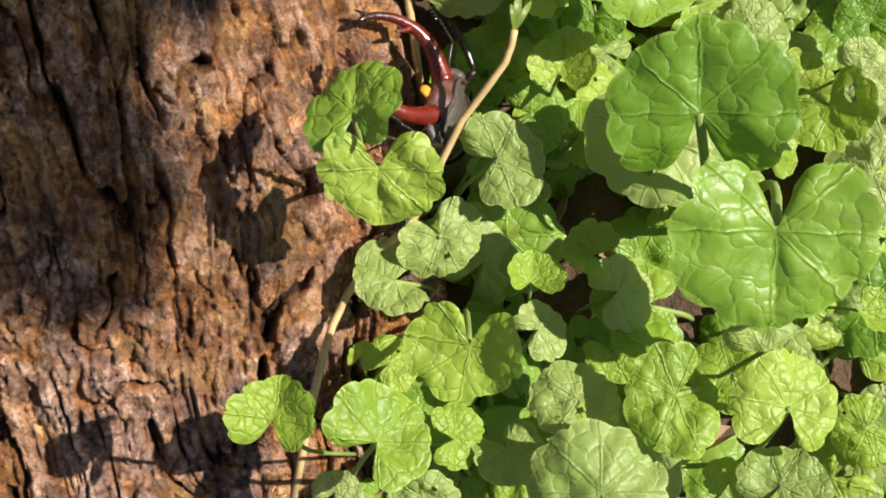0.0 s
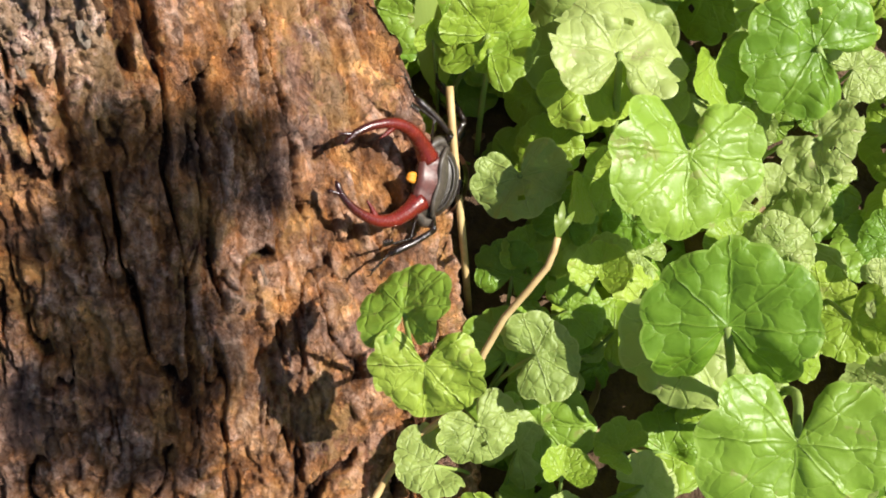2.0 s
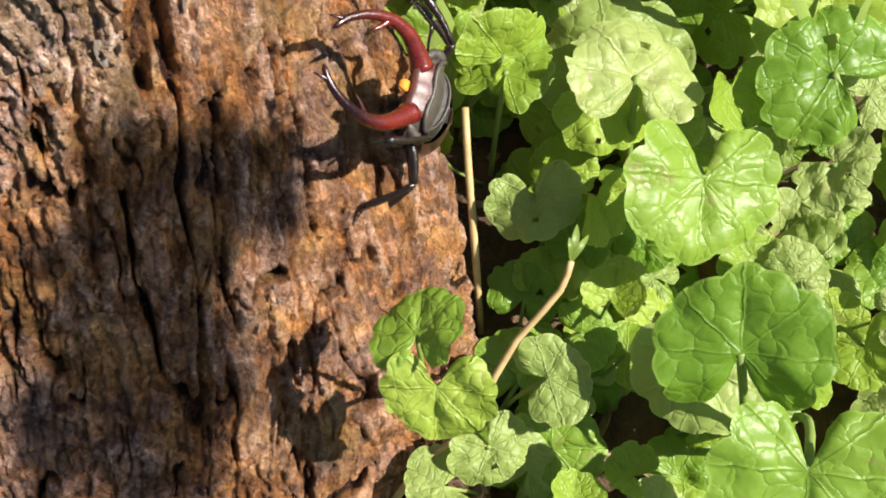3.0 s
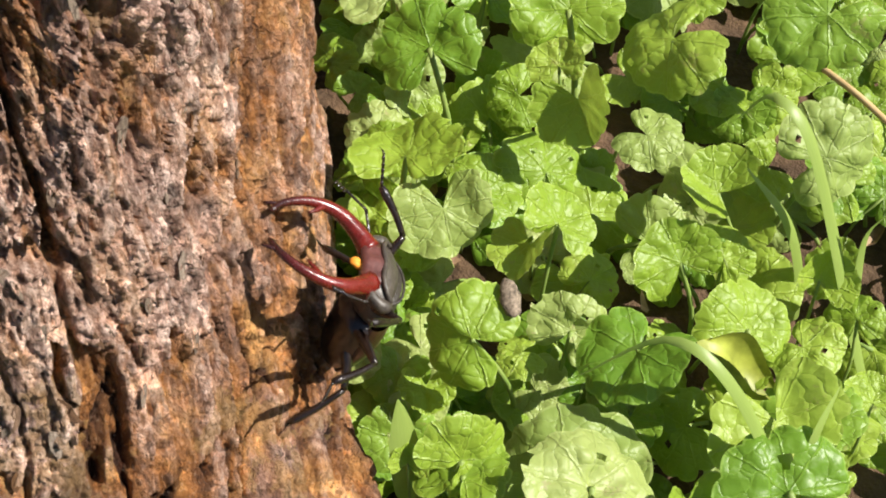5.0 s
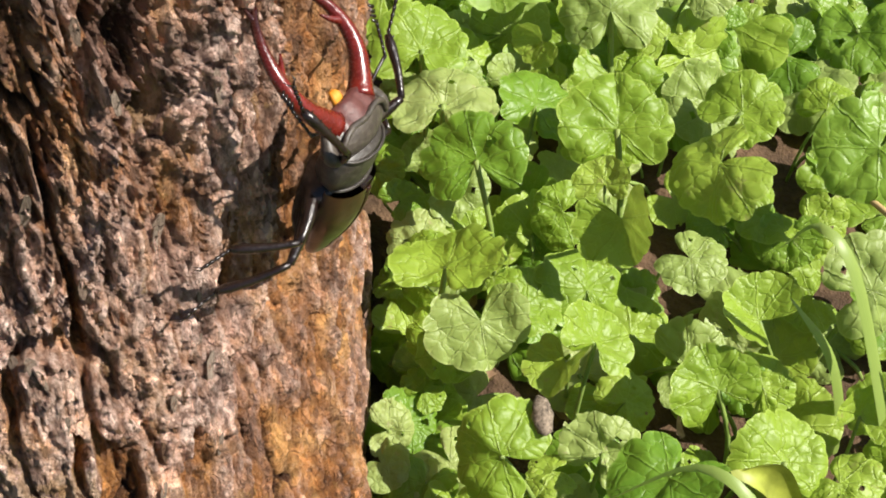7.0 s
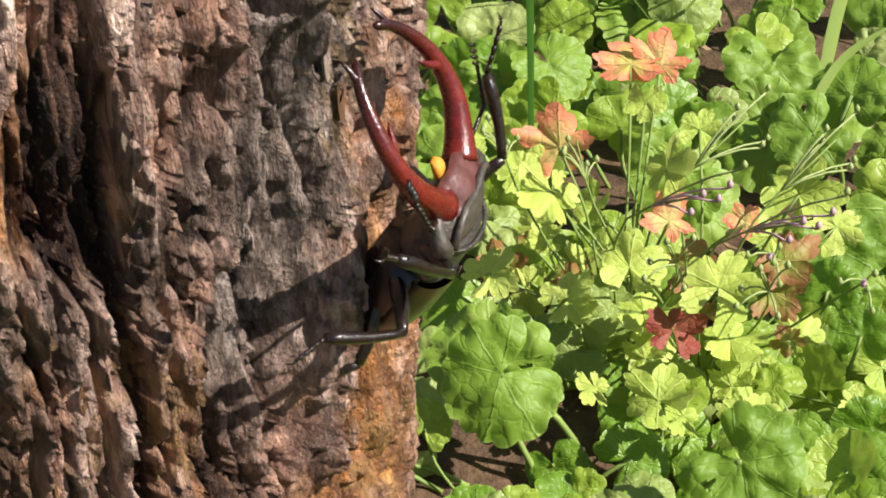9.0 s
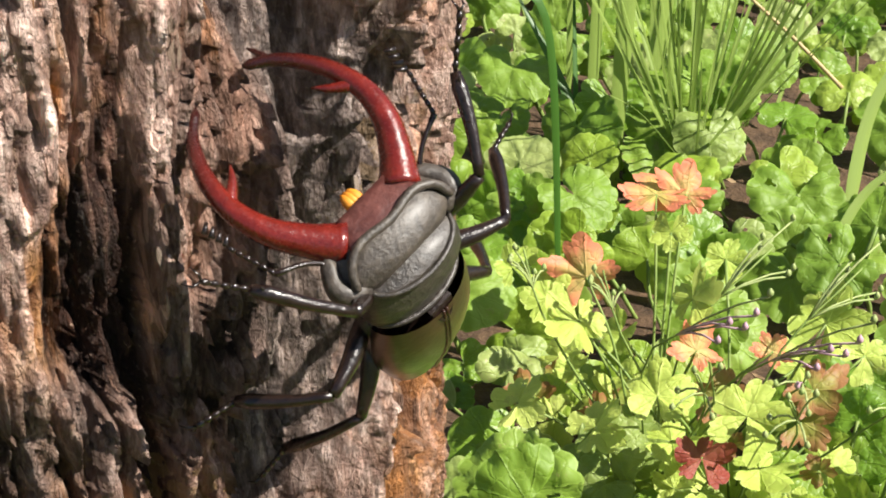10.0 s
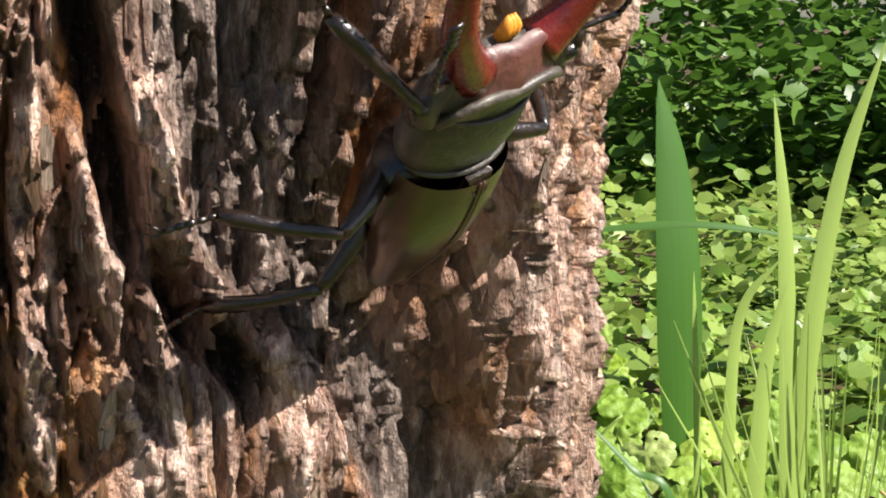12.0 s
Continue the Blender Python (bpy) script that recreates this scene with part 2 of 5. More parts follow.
M_LEAF_OLD = plain_material("withered_leaf", (0.15, 0.17, 0.02), (0.36, 0.40, 0.06), 90.0, 0.5)
M_GRASS_DARK = blade_material("dark_blade", (0.035, 0.11, 0.012), (0.085, 0.20, 0.028))
M_BUD = plain_material("bud", (0.22, 0.31, 0.08), (0.40, 0.44, 0.18), 300.0, 0.6)
M_PETAL = plain_material("petal", (0.42, 0.24, 0.30), (0.56, 0.36, 0.42), 200.0, 0.5)
M_GRASS = blade_material("grass_blade", (0.17, 0.29, 0.040), (0.42, 0.52, 0.14))
M_COVER = blade_material("far_cover", (0.085, 0.18, 0.018), (0.36, 0.45, 0.11))
M_HEDGE = blade_material("hedge_leaf", (0.06, 0.14, 0.016), (0.13, 0.235, 0.040))
M_SOIL = plain_material("soil", (0.036, 0.019, 0.009), (0.14, 0.080, 0.042), 60.0, 0.9, 0.02)
M_LUMP = plain_material("mottled_bud", (0.03, 0.02, 0.012), (0.36, 0.28, 0.20), 700.0, 0.8, 0.001)
M_DRY = plain_material("dry_leaf", (0.16, 0.09, 0.045), (0.42, 0.29, 0.17), 80.0, 0.75)
M_CHITIN = plain_material("black_chitin", (0.007, 0.004, 0.003), (0.022, 0.012, 0.009), 500.0, 0.26, 0.0006, Coat_Weight=0.35, Coat_Roughness=0.14)
M_PRONOTUM = plain_material("pronotum_chitin", (0.020, 0.016, 0.014), (0.060, 0.048, 0.038), 700.0, 0.42, 0.0010, Coat_Weight=0.3, Coat_Roughness=0.35)
M_ELYTRON = plain_material("maroon_elytron", (0.020, 0.007, 0.005), (0.055, 0.020, 0.010), 260.0, 0.30, 0.0003, Coat_Weight=0.45, Coat_Roughness=0.2)
def mandible_material():
    b = Mat("red_mandible")
    pos = b.n("ShaderNodeTexCoord").outputs["Object"]
    sep = b.n("ShaderNodeSeparateXYZ")
    b.link(pos, sep.inputs[0])
    nz = b.noise(pos, 420.0, 5.0, 0.7)
    col = b.ramp(nz, [(0.3, (0.085, 0.007, 0.005)), (0.7, (0.19, 0.018, 0.011))])
    far = b.math("MULTIPLY_ADD", sep.outputs[1], 90.0)
    b.t.nodes[-1].inputs[2].default_value = -2.2
    far = b.math("ADD", far, 0.0, True)
    col = b.mix(far, col, (0.030, 0.006, 0.005))
    dust = b.noise(pos, 1500.0, 3.0, 0.6)
    rough = b.math("ADD", b.math("MULTIPLY", dust, 0.30), 0.10)
    sh = b.principled(col, rough, Coat_Weight=0.4, Coat_Roughness=0.15, Normal=b.bump(b.math("ADD", nz, b.math("MULTIPLY", dust, 0.5)), 0.35, 0.0005))
    return b.done(sh.outputs[0])


M_MANDIBLE = mandible_material()
M_BRUSH = plain_material("orange_mouth_brush", (0.60, 0.20, 0.012), (0.80, 0.34, 0.03), 900.0, 0.6)


# ---- mesh helpers ----
def mesh_from(name, verts, faces, material, smooth=True, uvs=None):
    me = bpy.data.meshes.new(name)
    me.from_pydata([tuple(v) for v in verts], [], [tuple(q) for q in faces])
    me.materials.append(material)
    if smooth:
        me.polygons.foreach_set("use_smooth", [True] * len(me.polygons))
    if uvs is not None:
        layer = me.uv_layers.new(name="UVMap")
        idx = np.empty(len(me.loops), dtype=np.int64)
        me.loops.foreach_get("vertex_index", idx)
        layer.data.foreach_set("uv", np.asarray(uvs, dtype=np.float32)[idx].ravel())
    me.update()
    return me


def put(name, me, parent=None, m=None, label=""):
    ob = new(name, me)
    if parent is not None:
        ob.parent = parent
    if m is not None:
        ob.matrix_basis = m
    if label:
        tagged(ob, label)
    return ob


def tube(points, radii, sides=7, cap=True):
    """Vertices and faces of a round tube along points."""
    pts = [Vector(p) for p in points]
    verts, faces = [], []
    side = None
    for i, p in enumerate(pts):
        d = (pts[min(i + 1, len(pts) - 1)] - pts[max(i - 1, 0)]).normalized()
        if side is None:
            side = d.orthogonal().normalized()
        side = (side - d * side.dot(d)).normalized()
        up = d.cross(side)
        for k in range(sides):
            a = 2 * math.pi * k / sides
            verts.append(p + (side * math.cos(a) + up * math.sin(a)) * radii[i])
    for i in range(len(pts) - 1):
        for k in range(sides):
            k2 = (k + 1) % sides
            faces.append((i * sides + k, i * sides + k2, (i + 1) * sides + k2, (i + 1) * sides + k))
    if cap:
        faces.append(tuple(range(sides))[::-1])
        faces.append(tuple((len(pts) - 1) * sides + k for k in range(sides)))
    return verts, faces


def merge(parts):
    verts, faces = [], []
    for v, q in parts:
        o = len(verts)
        verts += list(v)
        faces += [tuple(i + o for i in t) for t in q]
    return verts, faces


def curve_points(keys, n):
    """n points on a smooth curve through the keys (Catmull-Rom)."""
    ks = [Vector(k) for k in keys]
    ks = [ks[0] * 2 - ks[1]] + ks + [ks[-1] * 2 - ks[-2]]
    out = []
    spans = len(ks) - 3
    for j in range(n):
        u = j / (n - 1) * spans
        i = min(int(u), spans - 1)
        f = u - i
        a, b, c, d = ks[i:i + 4]
        out.append(0.5 * (2 * b + (c - a) * f + (2 * a - 5 * b + 4 * c - d) * f * f + (3 * b - a - 3 * c + d) * f ** 3))
    return out


def hash_noise(p, seed=0):
    """Smooth value noise in -1..1 at the points p (N x 3)."""
    i = np.floor(p).astype(np.int64)
    f = p - i
    f = f * f * f * (f * (f * 6 - 15) + 10)

    def h(dx, dy, dz):
        n = (i[:, 0] + dx) * 374761393 + (i[:, 1] + dy) * 668265263 + (i[:, 2] + dz) * 2147483647 + seed * 144665
        n = (n ^ (n >> 13)) * 1274126177
        n = n & 0xFFFFFFFF
        n = (n ^ (n >> 16)) & 0xFFFF
        return n / 32767.5 - 1.0

    out = np.zeros(len(p))
    for dx in (0, 1):
        for dy in (0, 1):
            for dz in (0, 1):
                w = (f[:, 0] if dx else 1 - f[:, 0]) * (f[:, 1] if dy else 1 - f[:, 1]) * (f[:, 2] if dz else 1 - f[:, 2])
                out += w * h(dx, dy, dz)
    return out


def cells(p, seed=0):
    """Cellular noise at the points p: the gap to the next cell and a random number per cell."""
    base = np.floor(p - 0.5).astype(np.int64)
    d1 = np.full(len(p), 9.0)
    d2 = np.full(len(p), 9.0)
    pick = np.zeros(len(p))
    for k in range(8):
        c = base + np.array([k & 1, (k >> 1) & 1, k >> 2])
        n = c[:, 0] * 374761393 + c[:, 1] * 668265263 + c[:, 2] * 1442695041 + seed * 144665
        n = ((n ^ (n >> 13)) * 1274126177) & 0xFFFFFFFF
        n = n ^ (n >> 16)
        m = ((n * 2654435761) & 0xFFFFFFFF) >> 3
        jit = np.stack([n & 255, (n >> 8) & 255, (m >> 4) & 255], -1) / 255.0
        d = np.linalg.norm(c + 0.15 + 0.7 * jit - p, axis=1)
        near = d < d1
        d2 = np.where(near, d1, np.minimum(d2, d))
        pick = np.where(near, ((m >> 12) & 1023) / 1023.0, pick)
        d1 = np.where(near, d, d1)
    return d2 - d1, pick


def smooth_step(a, b, x):
    t = np.clip((x - a) / (b - a), 0, 1)
    return t * t * (3 - 2 * t)


# ---- ground ----
def build_ground():
    radii = np.concatenate([np.linspace(0.0, 1.2, 60), np.geomspace(1.3, 400, 40)])
    n_a = 96
    verts, faces = [], []
    for r in radii:
        for k in range(n_a):
            a = 2 * math.pi * k / n_a
            verts.append((r * math.cos(a), r * math.sin(a), 0.0))
    v = np.array(verts)
    bumpy = hash_noise(v * 22.0, 3) * 0.005 + hash_noise(v * 70.0, 4) * 0.003
    v[:, 2] = np.where(np.hypot(v[:, 0], v[:, 1]) < 8, bumpy, 0.0)
    for i in range(len(radii) - 1):
        for k in range(n_a):
            k2 = (k + 1) % n_a
            faces.append((i * n_a + k, (i + 1) * n_a + k, (i + 1) * n_a + k2, i * n_a + k2))
    ob = put("ground", mesh_from("ground", v, faces, M_SOIL))
    tagged(ob, "dark brown crumbly soil under the green plants", "ground", kind="structure")


build_ground()


# ---- tree trunk ----
TRUNK_R = 0.115


def flare(z):
    return 0.25 * np.exp(-np.maximum(z, 0) / 0.074)


def girth(z, deg):
    """How far the trunk's sunny side bulges or narrows, by height and by degrees round the trunk."""
    above = np.interp(z, (0.18, 0.25, 0.31, 0.36, 0.41, 0.44, 0.48, 0.60), (-0.007, -0.004, -0.004, -0.004, -0.003, 0.003, 0.012, 0.010))
    root = np.interp(z, (0.0, 0.042, 0.055, 0.066, 0.09, 0.13, 0.18), (0.013, 0.010, 0.004, -0.002, -0.008, -0.009, -0.007))
    back = np.interp(z, (0.0, 0.05, 0.13, 0.18), (-0.012, -0.012, -0.010, -0.007))
    near = 1 - smooth_step(-9, -4, deg)
    low = root[:, None] * near[None] + back[:, None] * (1 - near[None])
    side = smooth_step(-62, -25, deg) * (1 - smooth_step(60, 95, deg))
    return np.where((z < 0.18)[:, None], low, above[:, None]) * side[None]


def build_trunk():
    # height rows evenly spaced along the slope of the root flare
    zz = np.linspace(-0.02, 0.52, 4000)
    slope = np.concatenate([[0], np.cumsum(np.hypot(np.diff(zz), np.diff(flare(zz))))])
    s_rows = np.arange(0, slope[-1], 0.00066)
    z_rows = np.interp(s_rows, slope, zz)
    up = np.linspace(0.54, 2.6, 60)
    z_all = np.concatenate([z_rows, up])
    s_all = np.concatenate([s_rows, slope[-1] + up - 0.52])
    th = np.concatenate([np.radians(np.arange(-128, 52, 0.30)), np.radians(np.linspace(52, 232, 60)[:-1])])
    nt, nz = len(th), len(z_all)
    ct, st = np.cos(th), np.sin(th)
    lobe = np.clip(0.5 - 3.0 * st, 0, 1)
    lobe = lobe * lobe * (3 - 2 * lobe)
    rad = TRUNK_R * (1 - 0.10 * np.clip((z_all - 0.5) / 2.1, 0, 1))
    rad = rad[:, None] + girth(z_all, np.degrees(th))
    X = rad * ct[None]
    Y = rad * st[None] - flare(z_all)[:, None] * lobe[None]
    Z = np.repeat(z_all[:, None], nt, 1)
    # outward normals of the smooth trunk
    P = np.stack([X, Y, Z], -1)
    dt = np.roll(P, -1, 1) - np.roll(P, 1, 1)
    dz = np.gradient(P, axis=0)
    N = np.cross(dt, dz)
    N /= np.linalg.norm(N, axis=-1, keepdims=True) + 1e-12
    # bark relief in coordinates that run round and along the trunk
    q = np.stack([np.repeat((TRUNK_R * ct)[None], nz, 0), np.repeat((TRUNK_R * st)[None], nz, 0), np.repeat(s_all[:, None], nt, 1)], -1).reshape(-1, 3)
    # higher up the plates grow longer
    pace = 1 - 0.55 * smooth_step(0.16, 0.33, z_all)
    s_long = np.concatenate([[0], np.cumsum(pace[:-1] * np.diff(s_all))])
    q[:, 2] = np.repeat(s_long[:, None], nt, 1).ravel()
    w = q + 0.006 * np.stack([hash_noise(q * 32, 1), hash_noise(q * 32, 2), 3 * hash_noise(q * 25, 3)], -1)
    w += 0.0010 * np.stack([hash_noise(q * 150, 21), hash_noise(q * 150, 22), 2 * hash_noise(q * 120, 23)], -1)
    high = smooth_step(0.13, 0.30, Z.reshape(-1) - 0.0012 * (np.degrees(np.repeat(th[None], nz, 0)).ravel() + 40) * (np.repeat(th[None], nz, 0).ravel() < 1.0))
    big = np.abs(hash_noise(w * (46, 46, 7.5), 5))
    f1 = smooth_step(0.045, 0.115, big)
    edge_a, pick_a = cells(w * (58, 58, 15), 31)
    edge_b, pick_b = cells(w * (170, 170, 58), 32)
    edge_c, pick_c = cells(w * (105, 105, 34), 33)
    edge_d, pick_d = cells(w * (300, 300, 130), 34)
    edge_e, pick_e = cells(w * (120, 120, 15), 35)
    pick_f = cells(w * (230, 230, 34), 36)[1]
    crack_e = 1 - smooth_step(0.02, 0.12, edge_e)
    crack_d = 1 - smooth_step(0.03, 0.16, edge_d)
    crack_c = 1 - smooth_step(0.02, 0.12, edge_c)
    crack = 1 - smooth_step(0.02, 0.10, edge_a)
    crack_b = 1 - smooth_step(0.02, 0.14, edge_b)
    # overlapping scales: a slow rise and a sharp drop
    n_b = hash_noise(w * (150, 150, 40), 15) + 0.3 * hash_noise(w * (420, 420, 130), 19)
    n_a = hash_noise(w * (60, 60, 13), 8) + 0.40 * hash_noise(w * (200, 200, 60), 18)
    saw_a = n_a * 2.6 - np.floor(n_a * 2.6)
    saw_b = n_b * 2.2 - np.floor(n_b * 2.2)
    ridge_a = 1 - 2 * np.abs(hash_noise(w * (230, 230, 30), 9))
    ridge_b = 1 - 2 * np.abs(hash_noise(w * (520, 520, 80), 16))
    grit = hash_noise(q * (900, 900, 520), 10)
    swell = hash_noise(q * (20, 20, 9), 11)
    # narrow upright slits in the lower bark, long clefts in the upper bark
    slit_n = np.abs(hash_noise(w * (86, 86, 14), 12)) + 0.10 * hash_noise(w * (300, 300, 120), 61)
    slits = (1 - smooth_step(0.03, 0.10, slit_n)) * smooth_step(0.02, 0.30, hash_noise(w * (62, 62, 30), 51))
    nick_n = np.abs(hash_noise(w * (200, 200, 42), 62))
    nicks = (1 - smooth_step(0.03, 0.12, nick_n)) * smooth_step(-0.05, 0.28, hash_noise(w * (110, 110, 60), 63))
    cleft_n = np.abs(hash_noise(w * (52, 52, 8), 64)) + 0.07 * hash_noise(w * (240, 240, 70), 65)
    clefts = (1 - smooth_step(0.03, 0.12, cleft_n)) * smooth_step(-0.15, 0.20, hash_noise(w * (30, 30, 12), 66))
    crumb = 0.6 * hash_noise(w * (120, 120, 55), 67) + 0.4 * hash_noise(w * (260, 260, 130), 68)
    # thin layers that break off in steps
    layer_n = (hash_noise(w * (44, 44, 8), 69) + 0.30 * hash_noise(w * (170, 170, 34), 70)) * 2.6
    layers = np.floor(layer_n) + smooth_step(0.0, 0.22, layer_n - np.floor(layer_n))
    rib = hash_noise(w * (34, 34, 4.5), 41)
    fibre = 1 - 2 * np.abs(hash_noise(w * (420, 420, 36), 71))
    h_low = 0.0010 + swell * 0.0034 + (f1 - 1) * 0.0016 + (pick_c - 0.5) * 0.0019 + (pick_b - 0.5) * 0.0020 + (pick_d - 0.5) * 0.0022 + crumb * 0.0017 + ridge_b * 0.0004 - crack_c * 0.0006 - crack_d * 0.0009 - slits * 0.0062 - nicks * 0.0030
    h_high = 0.0012 + swell * 0.003 + (f1 - 1) * 0.0085 + layers * 0.0017 + (saw_b - 0.5) * 0.0016 + (pick_a - 0.5) * 0.0036 + rib * 0.0055 + (pick_f - 0.5) * 0.0024 + (pick_d - 0.5) * 0.0014 + ridge_a * 0.0009 + fibre * 0.0007 - crack * 0.0016 - crack_b * 0.0014 - clefts * 0.0085 - nicks * 0.0022 - 0.0045 + (saw_a - 0.5) * 0.0054 + (saw_b - 0.5) * 0.0010 + (pick_e - 0.5) * 0.0046 - crack_e * 0.0018 - crack_d * 0.0010 + (pick_d - 0.5) * 0.0008 + crumb * 0.0010
    zf = Z.reshape(-1)
    az = np.degrees(np.repeat(th[None], nz, 0)).ravel()
    # short gaping cracks where the bark breaks up, mostly between root and upper trunk
    gash_n = np.abs(hash_noise(w * (46, 46, 13), 72)) + 0.10 * hash_noise(w * (230, 230, 90), 73)
    gashes = (1 - smooth_step(0.04, 0.13, gash_n)) * smooth_step(0.05, 0.30, hash_noise(w * (36, 36, 20), 74))
    gashes *= smooth_step(0.07, 0.13, zf)
    # broad upper-trunk hollow, slate-grey with painted shade, a deep furrow on its far side
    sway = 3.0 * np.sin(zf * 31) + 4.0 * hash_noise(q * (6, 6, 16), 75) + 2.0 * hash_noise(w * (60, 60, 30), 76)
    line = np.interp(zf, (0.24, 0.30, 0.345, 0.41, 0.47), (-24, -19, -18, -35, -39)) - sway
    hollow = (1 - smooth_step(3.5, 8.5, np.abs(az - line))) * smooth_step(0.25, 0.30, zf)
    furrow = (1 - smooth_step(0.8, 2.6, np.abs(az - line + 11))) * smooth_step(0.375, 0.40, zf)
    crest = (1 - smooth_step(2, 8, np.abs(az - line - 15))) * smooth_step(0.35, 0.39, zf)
    patchy = hash_noise(w * (26, 26, 12), 77) + 0.5 * hash_noise(w * (80, 80, 36), 78)
    worn = (1 - smooth_step(-33, -25, az + 5 * patchy)) * smooth_step(0.325, 0.345, zf) * (1 - smooth_step(0.38, 0.40, zf))
    h = h_low * (1 - high) + h_high * high * (1 - 0.5 * worn) + grit * 0.0004 - gashes * 0.0070 - slits * high * 0.0030 - hollow * 0.0075 - furrow * 0.008 + crest * 0.0035
    soft = np.where(s_all < s_rows[-1], 1.0, 0.6)
    h = h.reshape(nz, nt) * soft[:, None]
    P = P + N * h[..., None]
    pale_side = 0.34 * (1 - smooth_step(-50, -22, az + 16 * patchy)) * smooth_step(0.10, 0.15, zf) * (1 - smooth_step(0.21, 0.28, zf))
    pale_side += 0.26 * (1 - smooth_step(-33, -25, az + 5 * patchy)) * smooth_step(0.325, 0.345, zf)
    # hollow term paints the groove's shade into the slate tone; other terms are patches
    slate_shade = np.clip(hollow * 0.85 + smooth_step(0.25, 0.5, patchy) * smooth_step(0.15, 0.24, zf) * (1 - smooth_step(-22, -8, az)) * 0.2 + 0.5 * smooth_step(-0.25, 0.1, patchy) * (1 - smooth_step(0.006, 0.018, np.abs(zf - 0.312 - 0.010 * patchy))) * (1 - smooth_step(-24, -12, az)), 0, 1)
    # slits, clefts, gashes and furrow lower relief so their shade is painted dark
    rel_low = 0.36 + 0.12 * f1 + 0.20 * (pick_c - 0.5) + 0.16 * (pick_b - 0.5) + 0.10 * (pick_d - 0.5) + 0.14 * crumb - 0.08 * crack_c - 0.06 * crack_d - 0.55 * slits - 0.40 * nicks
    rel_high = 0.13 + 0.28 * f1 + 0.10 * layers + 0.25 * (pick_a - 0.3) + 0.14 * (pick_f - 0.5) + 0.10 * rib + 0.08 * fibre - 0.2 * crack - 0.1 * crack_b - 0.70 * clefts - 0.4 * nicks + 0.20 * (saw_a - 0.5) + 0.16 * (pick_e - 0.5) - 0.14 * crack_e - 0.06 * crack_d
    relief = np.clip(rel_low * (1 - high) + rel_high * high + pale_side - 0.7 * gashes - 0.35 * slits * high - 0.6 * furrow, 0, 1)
    side_deg = np.degrees(np.repeat(th[None], nz, 0)).ravel()
    rust_side = 0.85 * smooth_step(-32, -12, side_deg) * (1 - 0.55 * high) * smooth_step(0.04, 0.10, Z.reshape(-1)) + 0.08 * high
    # lower bark is rusty, the upper bark weathered grey-brown
    weather = 1.25 * (1 - smooth_step(0.05, 0.36, Z.reshape(-1))) - 0.50 + 0.30 * smooth_step(0.07, 0.12, zf) * (1 - smooth_step(0.20, 0.28, zf)) + 0.55 * hash_noise(q * (17, 17, 12), 14) + rust_side + 0.9 * (np.roll(pick_a, 1) - 0.5) + 0.5 * (pick_b - 0.5) + 1.1 * smooth_step(0.15, 0.45, hash_noise(w * (75, 75, 5), 79)) * smooth_step(-24, -16, az) * smooth_step(0.34, 0.38, zf)
    idx = np.arange(nz * nt).reshape(nz, nt)
    nxt = np.roll(idx, -1, 1)
    quads = np.stack([idx[:-1], nxt[:-1], nxt[1:], idx[1:]], -1).reshape(-1, 4)
    me = bpy.data.meshes.new("bark")
    me.vertices.add(nz * nt)
    me.vertices.foreach_set("co", P.astype(np.float32).ravel())
    me.loops.add(quads.size)
    me.loops.foreach_set("vertex_index", quads.astype(np.int32).ravel())
    me.polygons.add(len(quads))
    me.polygons.foreach_set("loop_start", np.arange(0, quads.size, 4, dtype=np.int32))
    me.polygons.foreach_set("use_smooth", np.ones(len(quads), dtype=bool))
    me.update(calc_edges=True)
    for name, val in (("relief", relief), ("weather", weather), ("slate_shade", slate_shade)):
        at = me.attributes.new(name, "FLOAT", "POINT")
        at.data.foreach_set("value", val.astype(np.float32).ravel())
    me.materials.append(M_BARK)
    trunk = new("tree_trunk")
    tagged(trunk, "rough tree trunk with furrowed rusty and grey bark", "tree trunk")
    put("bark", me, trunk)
    add_flakes(trunk, P, N, relief.reshape(nz, nt), len(s_rows))
    return trunk


def flake_mesh(seed):
    """A thin curled chip of bark, long along +y, about unit length."""
    rng = random.Random(seed)
    n = 11
    ring = []
    for k in range(n):
        a = 2 * math.pi * k / n
        r = 0.5 * rng.uniform(0.72, 1.15)
        ring.append((0.42 * r * math.cos(a) * 2, r * math.sin(a) * 2 * 0.9))
    curl = rng.uniform(0.05, 0.22)
    top = [(x, y, 0.05 + curl * (y * y) * 0.5 - 0.15 * x * x + rng.uniform(-0.02, 0.02)) for x, y in ring]
    low = [(x * 0.92, y * 0.94, z - rng.uniform(0.08, 0.16)) for x, y, z in top]
    verts = top + low + [(0, 0.1, 0.045), (rng.uniform(-0.05, 0.05), -0.25, 0.05), (0, 0, -0.10)]
    faces = []
    for k in range(n):
        k2 = (k + 1) % n
        faces.append((k, k2, 2 * n if math.sin(2 * math.pi * (k + 0.5) / n) > -0.1 else 2 * n + 1))
        faces.append((k2, k, n + k, n + k2))
        faces.append((n + k2, n + k, 2 * n + 2))
    return mesh_from("bark_flake", verts, faces, M_FLAKE, False)


